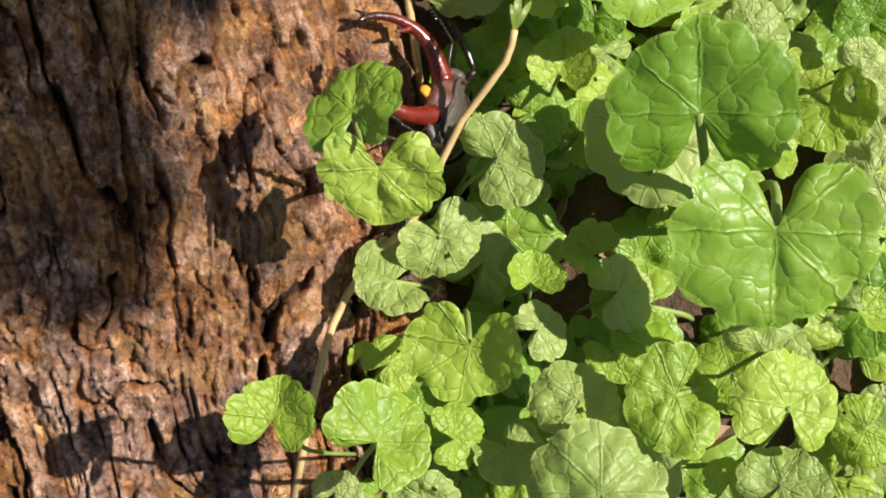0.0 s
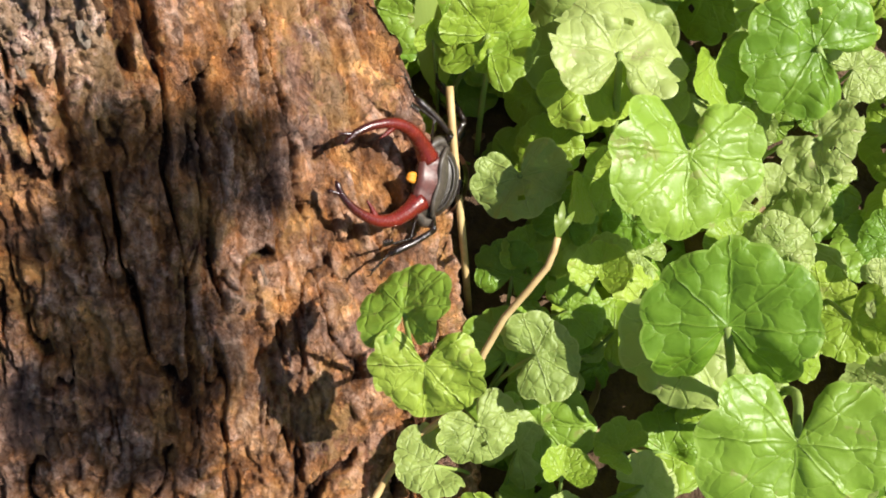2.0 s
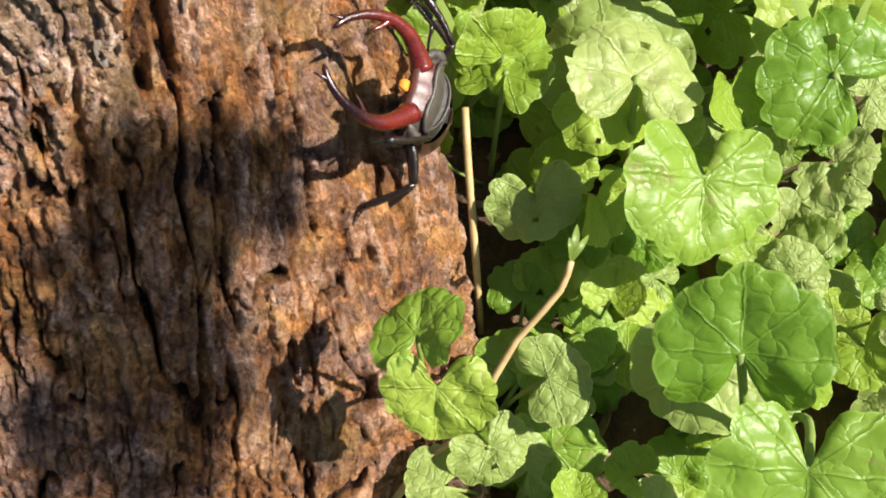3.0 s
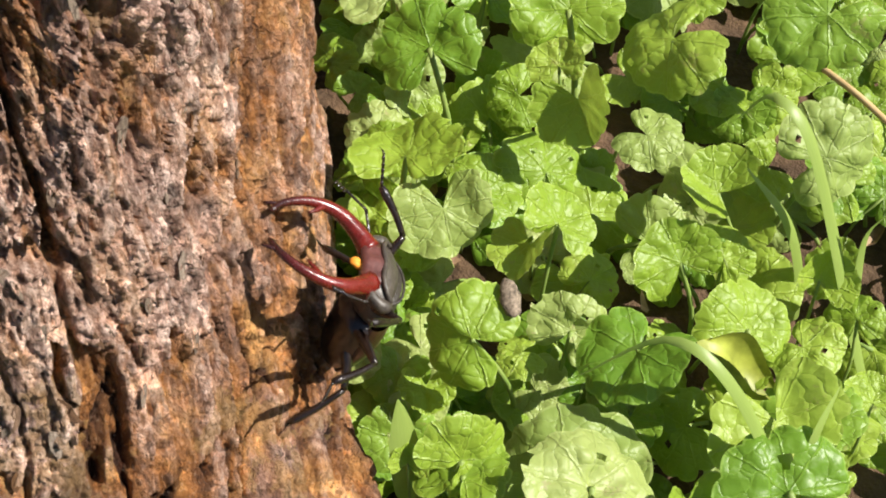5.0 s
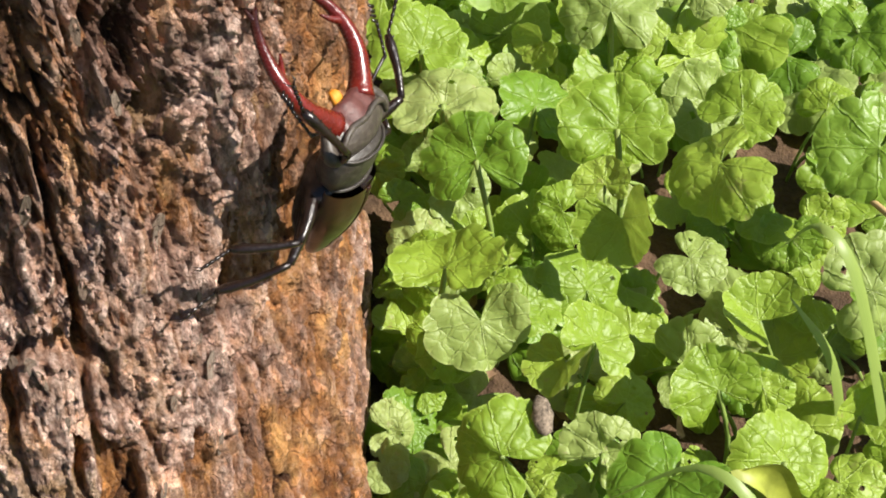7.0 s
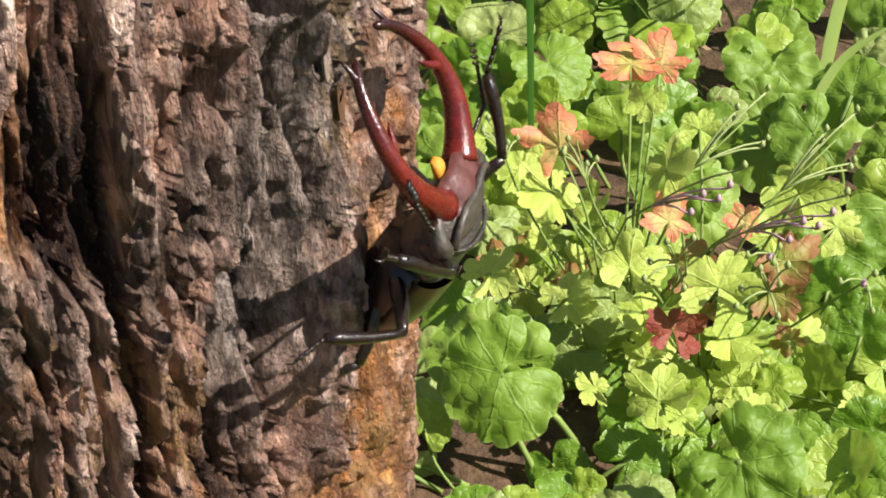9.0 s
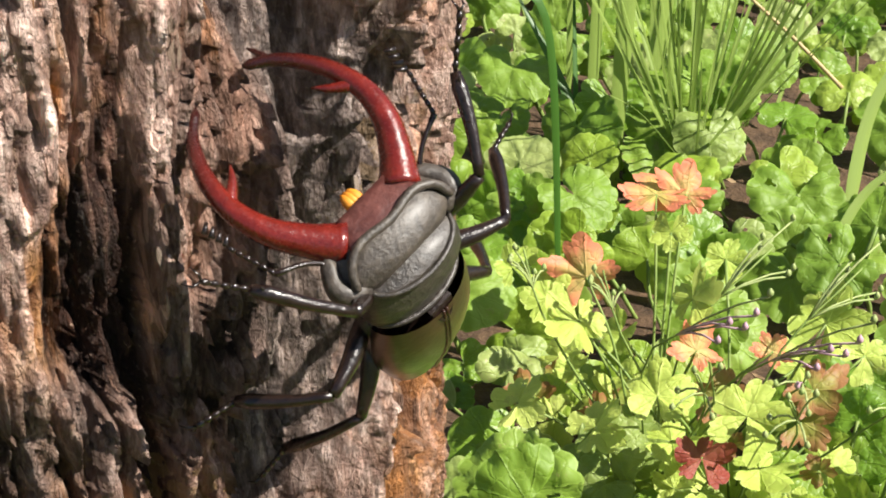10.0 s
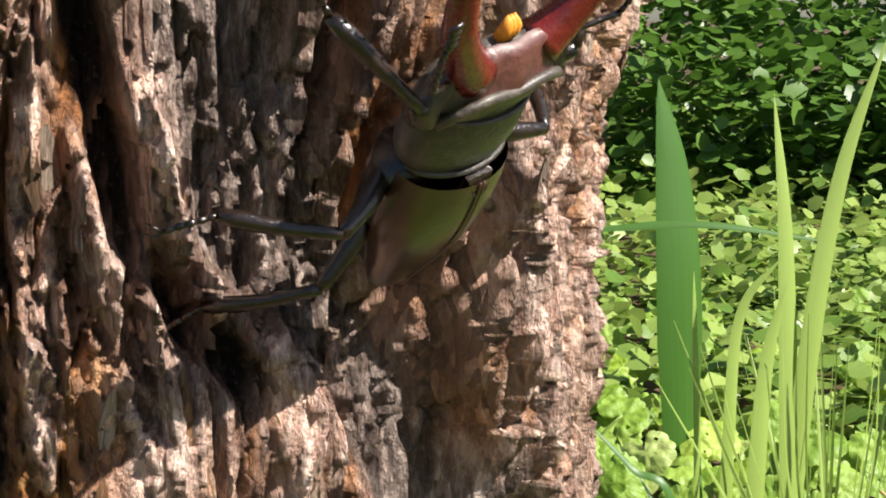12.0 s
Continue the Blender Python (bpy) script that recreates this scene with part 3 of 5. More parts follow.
def add_flakes(trunk, P, N, relief, rows):
    rng = random.Random(17)
    forms = [flake_mesh(i) for i in range(8)]
    made = 0
    nt = 600
    while made < 280:
        i, j = rng.randrange(40, rows - 10), rng.randrange(60, nt - 20)
        if relief[i, j] < 0.62:
            continue
        p, n = Vector(P[i, j]), Vector(N[i, j])
        up = (Vector(P[i + 6, j]) - Vector(P[i - 6, j])).normalized()
        n = (n + Vector((rng.uniform(-0.25, 0.25), rng.uniform(-0.25, 0.25), rng.uniform(-0.25, 0.1)))).normalized()
        x = up.cross(n).normalized()
        up = n.cross(x)
        size = rng.uniform(0.0030, 0.0072)
        m = Matrix((x, up, n)).transposed().to_4x4()
        m = Matrix.Translation(p - n * size * 0.03) @ m @ Matrix.Rotation(rng.gauss(0, 0.18), 4, "Z") @ Matrix.Diagonal((size * rng.uniform(0.35, 0.75), size, size * rng.uniform(0.5, 0.9), 1))
        put("bark_flake", forms[made % 8], trunk, m)
        made += 1


trunk = build_trunk()


# ---- ground ivy ----
def leaf_mesh(name, seed, lobes, sinus, cup, holes, material, crumple=0.05, fold=0.0, pleat=1.0):
    """A kidney-shaped scalloped leaf of about unit radius, tip to +y, stalk joint at (0, -0.28)."""
    rng = random.Random(seed)
    n_a, n_r = 84, 9
    amax = math.pi - sinus
    verts, uvs = [], []
    ph = [rng.uniform(0, 6.28) for _ in range(6)]
    skew = rng.uniform(-0.09, 0.09)
    tear = [(rng.uniform(-2.4, 2.4), rng.uniform(0.05, 0.14), rng.uniform(0.05, 0.16)) for _ in range(rng.choice((0, 0, 1, 2)))]
    gaps = [(rng.uniform(-2.2, 2.2), rng.uniform(0.45, 1.02), rng.uniform(0.04, 0.11)) for _ in range(holes)]
    for j in range(n_r + 1):
        rho = j / n_r
        for i in range(n_a + 1):
            a = -amax + 2 * amax * i / n_a
            b = a + 0.10 * math.sin(3 * a + ph[1]) + 0.06 * math.sin(5 * a + ph[2])
            # wider than long, with two rounded lobes behind the stalk joint
            edge = 0.98 + 0.08 * math.sin(abs(a)) ** 2 - 0.10 * (abs(a) / math.pi) ** 2 + skew * math.sin(a) + 0.05 * math.sin(2 * a + ph[0])
            scal = abs(math.cos(b * lobes * 0.5 + ph[5] * 0.2)) ** 0.55
            broad = abs(math.cos(b * 2.5)) ** 0.5
            edge *= 1 - ((0.075 + 0.025 * pleat) * (1 - scal) + 0.07 * (1 - broad)) * smooth(rho, 0.5, 1.0)
            near = max(0.0, (abs(a) - amax + 0.62) / 0.62)
            edge *= 1 - 0.50 * (1 - math.sqrt(max(0.0, 1 - near * near)))
            for ta, td, tw in tear:
                edge *= 1 - td * smooth(tw - abs(a - ta), 0, tw) * smooth(rho, 0.6, 1.0)
            r = rho * edge
            x, y = r * math.sin(a), -0.28 + r * math.cos(a) * 0.98
            quilt = abs(math.sin(4 * a)) ** 0.7 * rho * (1 - 0.6 * rho)
            z = cup * r * r - 0.09 * rho ** 4 + 0.06 * pleat * quilt + 0.08 * rho * math.sin(2 * a + ph[2]) + 0.07 * rho * rho * math.sin(3 * a + ph[3])
            z += fold * abs(x) * (0.4 + 0.6 * rho)
            z += crumple * noise.noise(Vector((x * 2.2 + seed, y * 2.2, ph[4]))) + 0.5 * crumple * noise.noise(Vector((x * 5 + seed, y * 5, ph[4])))
            verts.append((x, y, z))
            uvs.append((a / (2 * math.pi) + 0.5, rho))
    faces = []
    w = n_a + 1
    for j in range(n_r):
        for i in range(n_a):
            a = -amax + 2 * amax * (i + 0.5) / n_a
            rho = (j + 0.5) / n_r
            if any(math.hypot((a - ga) * rho, rho - gr) < gs for ga, gr, gs in gaps):
                continue
            q = (j * w + i, j * w + i + 1, (j + 1) * w + i + 1, (j + 1) * w + i)
            faces.append(q[::-1] if j else (q[2], q[0], q[3])[::1])
    return mesh_from(name, verts, faces, material, True, uvs)


def smooth(x, a, b):
    t = min(1.0, max(0.0, (x - a) / (b - a)))
    return t * t * (3 - 2 * t)


LEAVES = [
    [leaf_mesh("leaf", 1, 11, 0.34, -0.06, 0, M_LEAF_DEEP, 0.10, 0.16), leaf_mesh("leaf", 11, 13, 0.44, 0.05, 1, M_LEAF_DEEP, 0.12, -0.10)],
    [leaf_mesh("leaf", 2, 11, 0.36, 0.06, 1, M_LEAF, 0.10, 0.24), leaf_mesh("leaf", 12, 11, 0.52, -0.05, 0, M_LEAF, 0.12, 0.20), leaf_mesh("leaf", 22, 13, 0.30, -0.12, 2, M_LEAF, 0.10, -0.14)],
    [leaf_mesh("leaf", 3, 11, 0.40, -0.10, 0, M_LEAF, 0.09, 0.16), leaf_mesh("leaf", 13, 9, 0.60, 0.10, 1, M_LEAF, 0.10, 0.12)],
    [leaf_mesh("leaf", 4, 9, 0.66, 0.18, 0, M_LEAF, 0.09, 0.55), leaf_mesh("leaf", 14, 11, 0.52, 0.10, 0, M_LEAF, 0.09, 0.40)],
    [leaf_mesh("leaf", 5, 11, 0.32, -0.14, 2, M_LEAF, 0.12), leaf_mesh("leaf", 15, 11, 0.42, 0.0, 1, M_LEAF_PALE, 0.12, 0.15)],
    [leaf_mesh("leaf", 6, 11, 0.34, 0.0, 2, M_LEAF_PALE, 0.14), leaf_mesh("leaf", 16, 13, 0.28, -0.12, 1, M_LEAF_PALE, 0.13)],
    [leaf_mesh("leaf", 7, 17, 0.30, -0.08, 0, M_LEAF_BROAD, 0.13, 0.08, 1.1), leaf_mesh("leaf", 17, 15, 0.38, -0.04, 1, M_LEAF_BROAD, 0.15, 0.12, 1.2)],
]

# x, y, z, radius, heading of the tip, leaf form
IVY = []
ivy_rows = [
    (0.11, -0.215, 0.088, 0.0144, 85, 0),
    (0.112, -0.237, 0.081, 0.0159, -100, 1),
    (0.078, -0.287, 0.088, 0.0112, 70, 3),
    (0.103, -0.297, 0.072, 0.0152, 34, 2),
    (0.126, -0.283, 0.062, 0.0165, -116, 1),
    (0.127, -0.249, 0.038, 0.0122, -71, 5),
    (0.108, -0.256, 0.038, 0.0118, -170, 4),
    (0.149, -0.228, 0.048, 0.0132, 10, 4),
    (0.197, -0.226, 0.078, 0.0249, 78, 0),
    (0.189, -0.236, 0.042, 0.0217, -121, 5),
    (0.21, -0.244, 0.038, 0.0107, -11, 5),
    (0.207, -0.273, 0.075, 0.0264, -103, 0),
    (0.164, -0.258, 0.042, 0.0094, 139, 3),
    (0.154, -0.294, 0.045, 0.0126, 89, 5),
    (0.174, -0.302, 0.058, 0.0147, -171, 1),
]
IVY.append(ivy_rows)
ivy_rows = [
    (0.208, -0.293, 0.052, 0.0124, 19, 4),
    (0.209, -0.306, 0.055, 0.016, 67, 2),
    (0.205, -0.327, 0.045, 0.0121, 48, 4),
    (0.155, -0.317, 0.058, 0.0194, 78, 5),
    (0.152, -0.191, 0.020, 0.0105, 50, 2),
    (0.169, -0.203, 0.038, 0.0104, 69, 3),
    (0.242, -0.233, 0.038, 0.0136, -73, 2),
    (0.241, -0.253, 0.052, 0.0115, -171, 5),
    (0.253, -0.222, 0.045, 0.0095, 0, 4),
    (0.257, -0.204, 0.038, 0.0105, 107, 0),
    (0.148, -0.262, 0.048, 0.0084, 69, 3),
    (0.15, -0.275, 0.035, 0.0087, 19, 4),
    (0.122, -0.302, 0.035, 0.0097, -11, 2),
    (0.135, -0.31, 0.032, 0.011, -71, 4),
    (0.236, -0.29, 0.048, 0.0076, -41, 3),
]
IVY.append(ivy_rows)
ivy_rows = [
    (0.228, -0.202, 0.035, 0.0106, 68, 5),
    (0.108, -0.277, 0.032, 0.0095, 19, 4),
    (0.099, -0.274, 0.045, 0.0046, 70, 3),
    (0.23, -0.32, 0.029, 0.0103, -171, 4),
    (0.197, -0.295, 0.027, 0.012, 139, 2),
    (0.176, -0.268, 0.027, 0.0113, 9, 4),
    (0.169, -0.288, 0.027, 0.0096, -71, 2),
    (0.192, -0.325, 0.035, 0.007, 68, 4),
    (0.11, -0.314, 0.042, 0.0099, 49, 5),
    (0.162, -0.214, 0.027, 0.0115, -11, 0),
    (0.087, -0.308, 0.048, 0.0067, 50, 4),
]
IVY.append(ivy_rows)
ivy_rows = [
    (0.147, -0.133, 0.058, 0.0165, 54, 2),
    (0.183, -0.139, 0.062, 0.021, 76, 5),
    (0.177, -0.151, 0.048, 0.0176, -50, 4),
    (0.149, -0.178, 0.046, 0.0145, -83, 5),
    (0.194, -0.187, 0.068, 0.0246, -101, 0),
    (0.168, -0.178, 0.042, 0.0142, -59, 3),
    (0.213, -0.15, 0.048, 0.0138, -71, 3),
    (0.24, -0.179, 0.055, 0.0138, -50, 5),
    (0.237, -0.145, 0.058, 0.0228, 140, 0),
    (0.128, -0.131, 0.062, 0.0067, 83, 3),
    (0.145, -0.196, 0.022, 0.012, 63, 0),
    (0.225, -0.201, 0.035, 0.0121, 70, 5),
    (0.155, -0.143, 0.03, 0.0121, -166, 4),
    (0.162, -0.158, 0.03, 0.0116, 82, 2),
    (0.259, -0.151, 0.042, 0.0114, 23, 4),
]
IVY.append(ivy_rows)
ivy_rows = [
    (0.196, -0.145, 0.032, 0.0134, 33, 4),
    (0.122, -0.149, 0.038, 0.0061, 54, 3),
    (0.175, -0.2, 0.035, 0.0086, 33, 5),
    (0.22, -0.163, 0.032, 0.0106, 109, 4),
]
IVY.append(ivy_rows)
ivy_rows = [
    (0.146, -0.092, 0.065, 0.0173, 149, 1),
    (0.148, -0.131, 0.062, 0.0162, 42, 2),
    (0.178, -0.127, 0.045, 0.0253, 93, 5),
    (0.198, -0.106, 0.062, 0.0198, -129, 0),
    (0.24, -0.088, 0.055, 0.0173, 89, 2),
    (0.259, -0.102, 0.052, 0.0131, -50, 4),
    (0.246, -0.129, 0.048, 0.023, -71, 1),
    (0.187, -0.08, 0.042, 0.0145, 56, 5),
    (0.165, -0.089, 0.038, 0.0098, -163, 4),
    (0.171, -0.061, 0.055, 0.0131, -113, 3),
    (0.184, -0.048, 0.058, 0.0146, 58, 2),
    (0.146, -0.045, 0.052, 0.0176, -81, 4),
    (0.136, -0.017, 0.058, 0.0188, 78, 1),
    (0.117, -0.07, 0.032, 0.0101, -4, 5),
    (0.116, -0.085, 0.035, 0.0089, -36, 4),
]
IVY.append(ivy_rows)
ivy_rows = [
    (0.144, 0.03, 0.058, 0.0202, 102, 0),
    (0.142, 0.028, 0.035, 0.0147, -4, 5),
    (0.196, -0.008, 0.058, 0.0171, -88, 3),
    (0.191, 0.018, 0.055, 0.0111, 84, 2),
    (0.225, 0.014, 0.062, 0.0214, -161, 1),
    (0.281, 0.017, 0.065, 0.0224, -141, 0),
    (0.283, -0.028, 0.055, 0.0199, 18, 5),
    (0.235, -0.039, 0.055, 0.0148, 140, 3),
    (0.222, -0.059, 0.048, 0.0161, 109, 2),
    (0.24, -0.06, 0.048, 0.0114, 55, 4),
    (0.236, -0.105, 0.042, 0.0101, -117, 3),
    (0.224, -0.009, 0.038, 0.0137, -40, 5),
    (0.185, -0.008, 0.029, 0.017, 84, 4),
    (0.166, -0.017, 0.03, 0.0142, 40, 2),
    (0.271, -0.069, 0.045, 0.0114, 70, 3),
]
IVY.append(ivy_rows)
ivy_rows = [
    (0.112, 0.041, 0.032, 0.0117, 32, 4),
    (0.191, 0.051, 0.038, 0.0128, 76, 2),
    (0.263, -0.114, 0.038, 0.0174, 35, 0),
    (0.129, -0.129, 0.055, 0.0078, 91, 3),
    (0.282, -0.081, 0.038, 0.0104, 78, 4),
    (0.12, 0.026, 0.032, 0.0094, 31, 0),
    (0.174, 0.019, 0.029, 0.0137, -161, 4),
    (0.261, -0.019, 0.029, 0.0123, -162, 2),
    (0.198, -0.057, 0.029, 0.0118, 28, 4),
    (0.281, -0.11, 0.035, 0.0111, 87, 2),
    (0.128, -0.052, 0.029, 0.0089, 40, 4),
]
IVY.append(ivy_rows)
ivy_rows = [
    (0.135, 0.057, 0.055, 0.0199, 79, 5),
    (0.197, 0.045, 0.058, 0.0223, 88, 1),
    (0.25, 0.059, 0.045, 0.0172, 41, 2),
    (0.284, 0.064, 0.038, 0.0131, 30, 4),
    (0.317, 0.048, 0.042, 0.014, -56, 2),
    (0.17, 0.066, 0.042, 0.0173, 69, 0),
]
IVY.append(ivy_rows)
ivy_rows = [
    (0.083, 0.237, 0.055, 0.0286, -136, 0),
    (0.154, 0.123, 0.062, 0.0391, -82, 1),
    (0.199, 0.2, 0.065, 0.0266, -30, 2),
    (0.107, 0.114, 0.052, 0.0219, 127, 4),
    (0.127, 0.082, 0.058, 0.0202, 78, 2),
    (0.199, 0.104, 0.055, 0.0208, 89, 5),
    (0.237, 0.116, 0.055, 0.0155, 47, 4),
    (0.161, 0.277, 0.038, 0.0186, 78, 2),
    (0.144, 0.193, 0.035, 0.0154, 100, 4),
    (0.161, 0.213, 0.03, 0.0152, 41, 5),
    (0.097, 0.166, 0.035, 0.019, -54, 5),
    (0.116, 0.325, 0.042, 0.0211, 88, 4),
    (0.17, 0.086, 0.048, 0.0106, -142, 3),
    (0.201, 0.154, 0.042, 0.0127, 49, 4),
    (0.236, 0.245, 0.042, 0.0163, 86, 3),
]
IVY.append(ivy_rows)
ivy_rows = [
    (0.237, 0.199, 0.045, 0.0121, 73, 4),
    (0.059, 0.234, 0.032, 0.0135, 84, 2),
    (0.224, 0.37, 0.045, 0.0174, 87, 0),
    (0.139, 0.081, 0.038, 0.0137, 49, 4),
    (0.082, 0.138, 0.045, 0.0096, -24, 3),
    (0.223, 0.106, 0.035, 0.0138, 94, 2),
    (0.216, 0.185, 0.03, 0.0133, 88, 4),
]
IVY.append(ivy_rows)
ivy_rows = [
    (-0.039, 0.639, 0.048, 0.023, 104, 2),
    (0.003, 0.623, 0.042, 0.0245, 76, 4),
    (0.028, 0.535, 0.042, 0.0267, -49, 0),
    (-0.021, 0.579, 0.035, 0.0237, 54, 4),
    (0.078, 0.266, 0.055, 0.0292, 103, 0),
    (0.113, 0.319, 0.042, 0.0186, 81, 5),
    (0.052, 0.385, 0.03, 0.0192, 60, 4),
    (0.227, 0.384, 0.048, 0.0263, -71, 2),
    (0.24, 0.336, 0.045, 0.0156, 84, 0),
    (0.23, 0.568, 0.055, 0.0277, 86, 2),
    (0.114, 0.787, 0.045, 0.0389, 84, 5),
    (-0.088, 0.813, 0.032, 0.027, 104, 4),
    (0.061, 0.552, 0.038, 0.0192, -40, 4),
    (0.182, 0.66, 0.038, 0.028, 80, 2),
    (0.072, 0.36, 0.032, 0.0171, 102, 2),
]
IVY.append(ivy_rows)
ivy_rows = [
    (0.114, 0.404, 0.032, 0.0177, 82, 4),
    (0.209, 0.969, 0.038, 0.0261, 65, 4),
    (0.046, 0.636, 0.042, 0.0226, 87, 2),
    (0.192, 0.331, 0.03, 0.0172, 76, 4),
]
IVY.append(ivy_rows)
CRANE_A = [
    (0.088, 0.371, 0.1, 0.0172, 95, 1),
    (0.114, 0.408, 0.13, 0.0170, 107, 1),
    (0.129, 0.412, 0.13, 0.0140, 88, 1),
    (0.126, 0.383, 0.12, 0.0100, -83, 0),
    (0.091, 0.339, 0.09, 0.0166, -69, 0),
    (0.147, 0.333, 0.09, 0.0116, 67, 1),
    (0.181, 0.341, 0.09, 0.0091, 56, 1),
    (0.157, 0.279, 0.07, 0.0116, 90, 2),
    (0.174, 0.288, 0.09, 0.0175, 78, 0),
]
CRANE_B = [
    (0.203, 0.357, 0.1, 0.0176, 65, 0),
    (0.202, 0.341, 0.07, 0.015, -39, 3),
    (0.133, 0.307, 0.08, 0.0152, 92, 0),
    (0.07, 0.362, 0.09, 0.0137, 118, 0),
    (0.142, 0.345, 0.11, 0.0136, 81, 0),
    (0.106, 0.367, 0.07, 0.0111, -132, 0),
    (0.044, 0.403, 0.08, 0.0117, 118, 0),
    (0.223, 0.365, 0.08, 0.0119, 45, 0),
    (0.152, 0.406, 0.1, 0.0112, 81, 0),
]


PLANTS = {}


def ivy_plant(x, y):
    """The plant whose patch of ground holds the place."""
    key = (round(x / 0.075), round(y / 0.075))
    if key not in PLANTS:
        root = new("ground_ivy_plant")
        root.location = (key[0] * 0.075, key[1] * 0.075, 0)
        tagged(root, "creeping ground ivy plant with round scalloped green leaves on soil", "plant", "ground ivy plants")
        PLANTS[key] = root
    return PLANTS[key]


def ivy_leaf(x, y, z, r, heading, form, tilt=None):
    plant = ivy_plant(x, y)
    o = plant.location
    rng = random.Random(int((x * 7919 + y * 104729) * 1000))
    tx, ty = tilt if tilt else (rng.gauss(0, 24), rng.gauss(0, 24)) if form == 3 else (rng.gauss(0, 14), rng.gauss(0, 14))
    lean = min(44.0, max(8.0, 16.0 + 75.0 * (y + 0.05)))
    to_open = Vector((0.16 - x, -0.30 - y, 0)).normalized()
    tip = Matrix.Rotation(radians(lean), 4, Vector((0, 0, 1)).cross(to_open))
    m = Matrix.Translation((x - o.x, y - o.y, z)) @ tip @ pose(0, 0, 0, tx, ty, heading - 90) @ Matrix.Diagonal((r * rng.uniform(0.95, 1.05), r, r, 1))
    put("leaf", rng.choice(LEAVES[6 if r > 0.026 and y > 0.1 else form]), plant, m)
    joint = m @ Vector((0, -0.28, 0))
    away = m.to_3x3() @ Vector((rng.uniform(-0.4, 0.4), -1.1, 0))
    foot = Vector((joint.x + away.x * 0.9, joint.y + away.y * 0.9, 0.0))
    if math.hypot(foot.x + o.x, min(0, foot.y + o.y + 0.20)) < 0.125:
        foot.x += 0.02
    mid = (joint * 2 + foot) / 3 + Vector((away.x * 0.35, away.y * 0.35, -0.1 * z))
    pts = curve_points([joint + Vector((0, 0, -0.0003)), mid, foot], 7)
    w = max(0.0005, 0.055 * r)
    put("stalk", mesh_from("stalk", *tube(pts, [w] * 7, 6), M_STALK), plant)


for rows in IVY:
    for row in rows:
        ivy_leaf(*row)

# lower leaves in the shade between the stalks
fill = random.Random(11)


def fill_leaves(count, xs, ys, zs, rs):
    placed = 0
    while placed < count:
        x, y = fill.uniform(*xs), fill.uniform(*ys)
        if math.hypot(x, min(0, y + 0.2)) < (0.135 if y < -0.14 else 0.114) and y < 0.12:
            continue
        ivy_leaf(x, y, fill.uniform(*zs), fill.uniform(*rs), fill.uniform(0, 360), fill.choice((0, 0, 1, 2, 4, 5)))
        placed += 1


fill_leaves(320, (0.085, 0.34), (-0.35, 0.12), (0.005, 0.024), (0.010, 0.018))
fill_leaves(100, (-0.02, 0.36), (0.10, 0.42), (0.004, 0.020), (0.014, 0.024))
fill_leaves(120, (0.12, 0.46), (0.06, 0.45), (0.006, 0.030), (0.012, 0.022))
fill_leaves(280, (-0.25, 0.50), (0.42, 1.15), (0.010, 0.055), (0.018, 0.032))
fill_leaves(130, (-0.55, 0.50), (1.0, 1.8), (0.010, 0.06), (0.022, 0.036))
fill_leaves(70, (0.09, 0.32), (0.07, 0.34), (0.006, 0.030), (0.012, 0.022))
fill_leaves(46, (0.114, 0.145), (-0.13, 0.12), (0.010, 0.040), (0.009, 0.015))


# ---- straw and stems by the trunk ----
def straw(name, keys, r0, r1, material, label, category):
    n = 16
    ob = put(name, mesh_from(name, *tube(curve_points(keys, n), [r0 + (r1 - r0) * i / (n - 1) for i in range(n)], 8), material))
    tagged(ob, label, category)
    return ob


stalk = straw("dry_stalk", [(0.068, -0.316, 0.008), (0.0842, -0.2791, 0.028), (0.0933, -0.2617, 0.032), (0.1060, -0.2480, 0.034), (0.1209, -0.2385, 0.037), (0.1353, -0.2193, 0.050), (0.1506, -0.2065, 0.060), (0.1550, -0.1985, 0.064)], 0.0012, 0.0010, M_STRAW, "dry tan plant stalk leaning among the leaves", "straw")
straw("dry_straw", [(0.1290, -0.2050, 0.004), (0.1295, -0.1840, 0.030), (0.1300, -0.1620, 0.044), (0.1310, -0.1440, 0.050)], 0.0012, 0.0012, M_STRAW, "pale dry straw against the tree bark", "straw")


def leaflet(keys, width):
    """A small pointed folded leaf along a short curve."""
    pts = curve_points(keys, 9)
    verts, faces, uvs = [], [], []
    for i, p in enumerate(pts):
        u = i / 8
        w = width * 0.5 * math.sin(math.pi * min(1.0, 0.08 + 0.92 * u)) ** 0.8 + 0.0001
        d = (pts[min(i + 1, 8)] - pts[max(i - 1, 0)]).normalized()
        flat = d.cross(Vector((0.2, -0.3, 0.9))).normalized()
        up = flat.cross(d).normalized()
        for k, side in enumerate((-1, 0, 1)):
            verts.append(p + flat * side * w + up * abs(side) * w * 0.35)
            uvs.append((k / 2, u))
    for i in range(8):
        for k in range(2):
            a = i * 3 + k
            faces.append((a, a + 1, a + 4, a + 3))
    return mesh_from("leaflet", verts, faces, M_BRACT, True, uvs)


M_BRACT = blade_material("bract", (0.13, 0.23, 0.03), (0.27, 0.34, 0.07))
tip = Vector((0.1550, -0.1985, 0.064))
for off, width in (((0.003, 0.010, 0.002), 0.0022), ((0.006, 0.007, 0.000), 0.0018), ((0.000, 0.006, 0.004), 0.0016)):
    off = Vector(off)
    put("leaflet", leaflet([tip, tip + off * 0.5 + Vector((0, 0, 0.002)), tip + off], width), stalk, None, "small green pointed leaf")


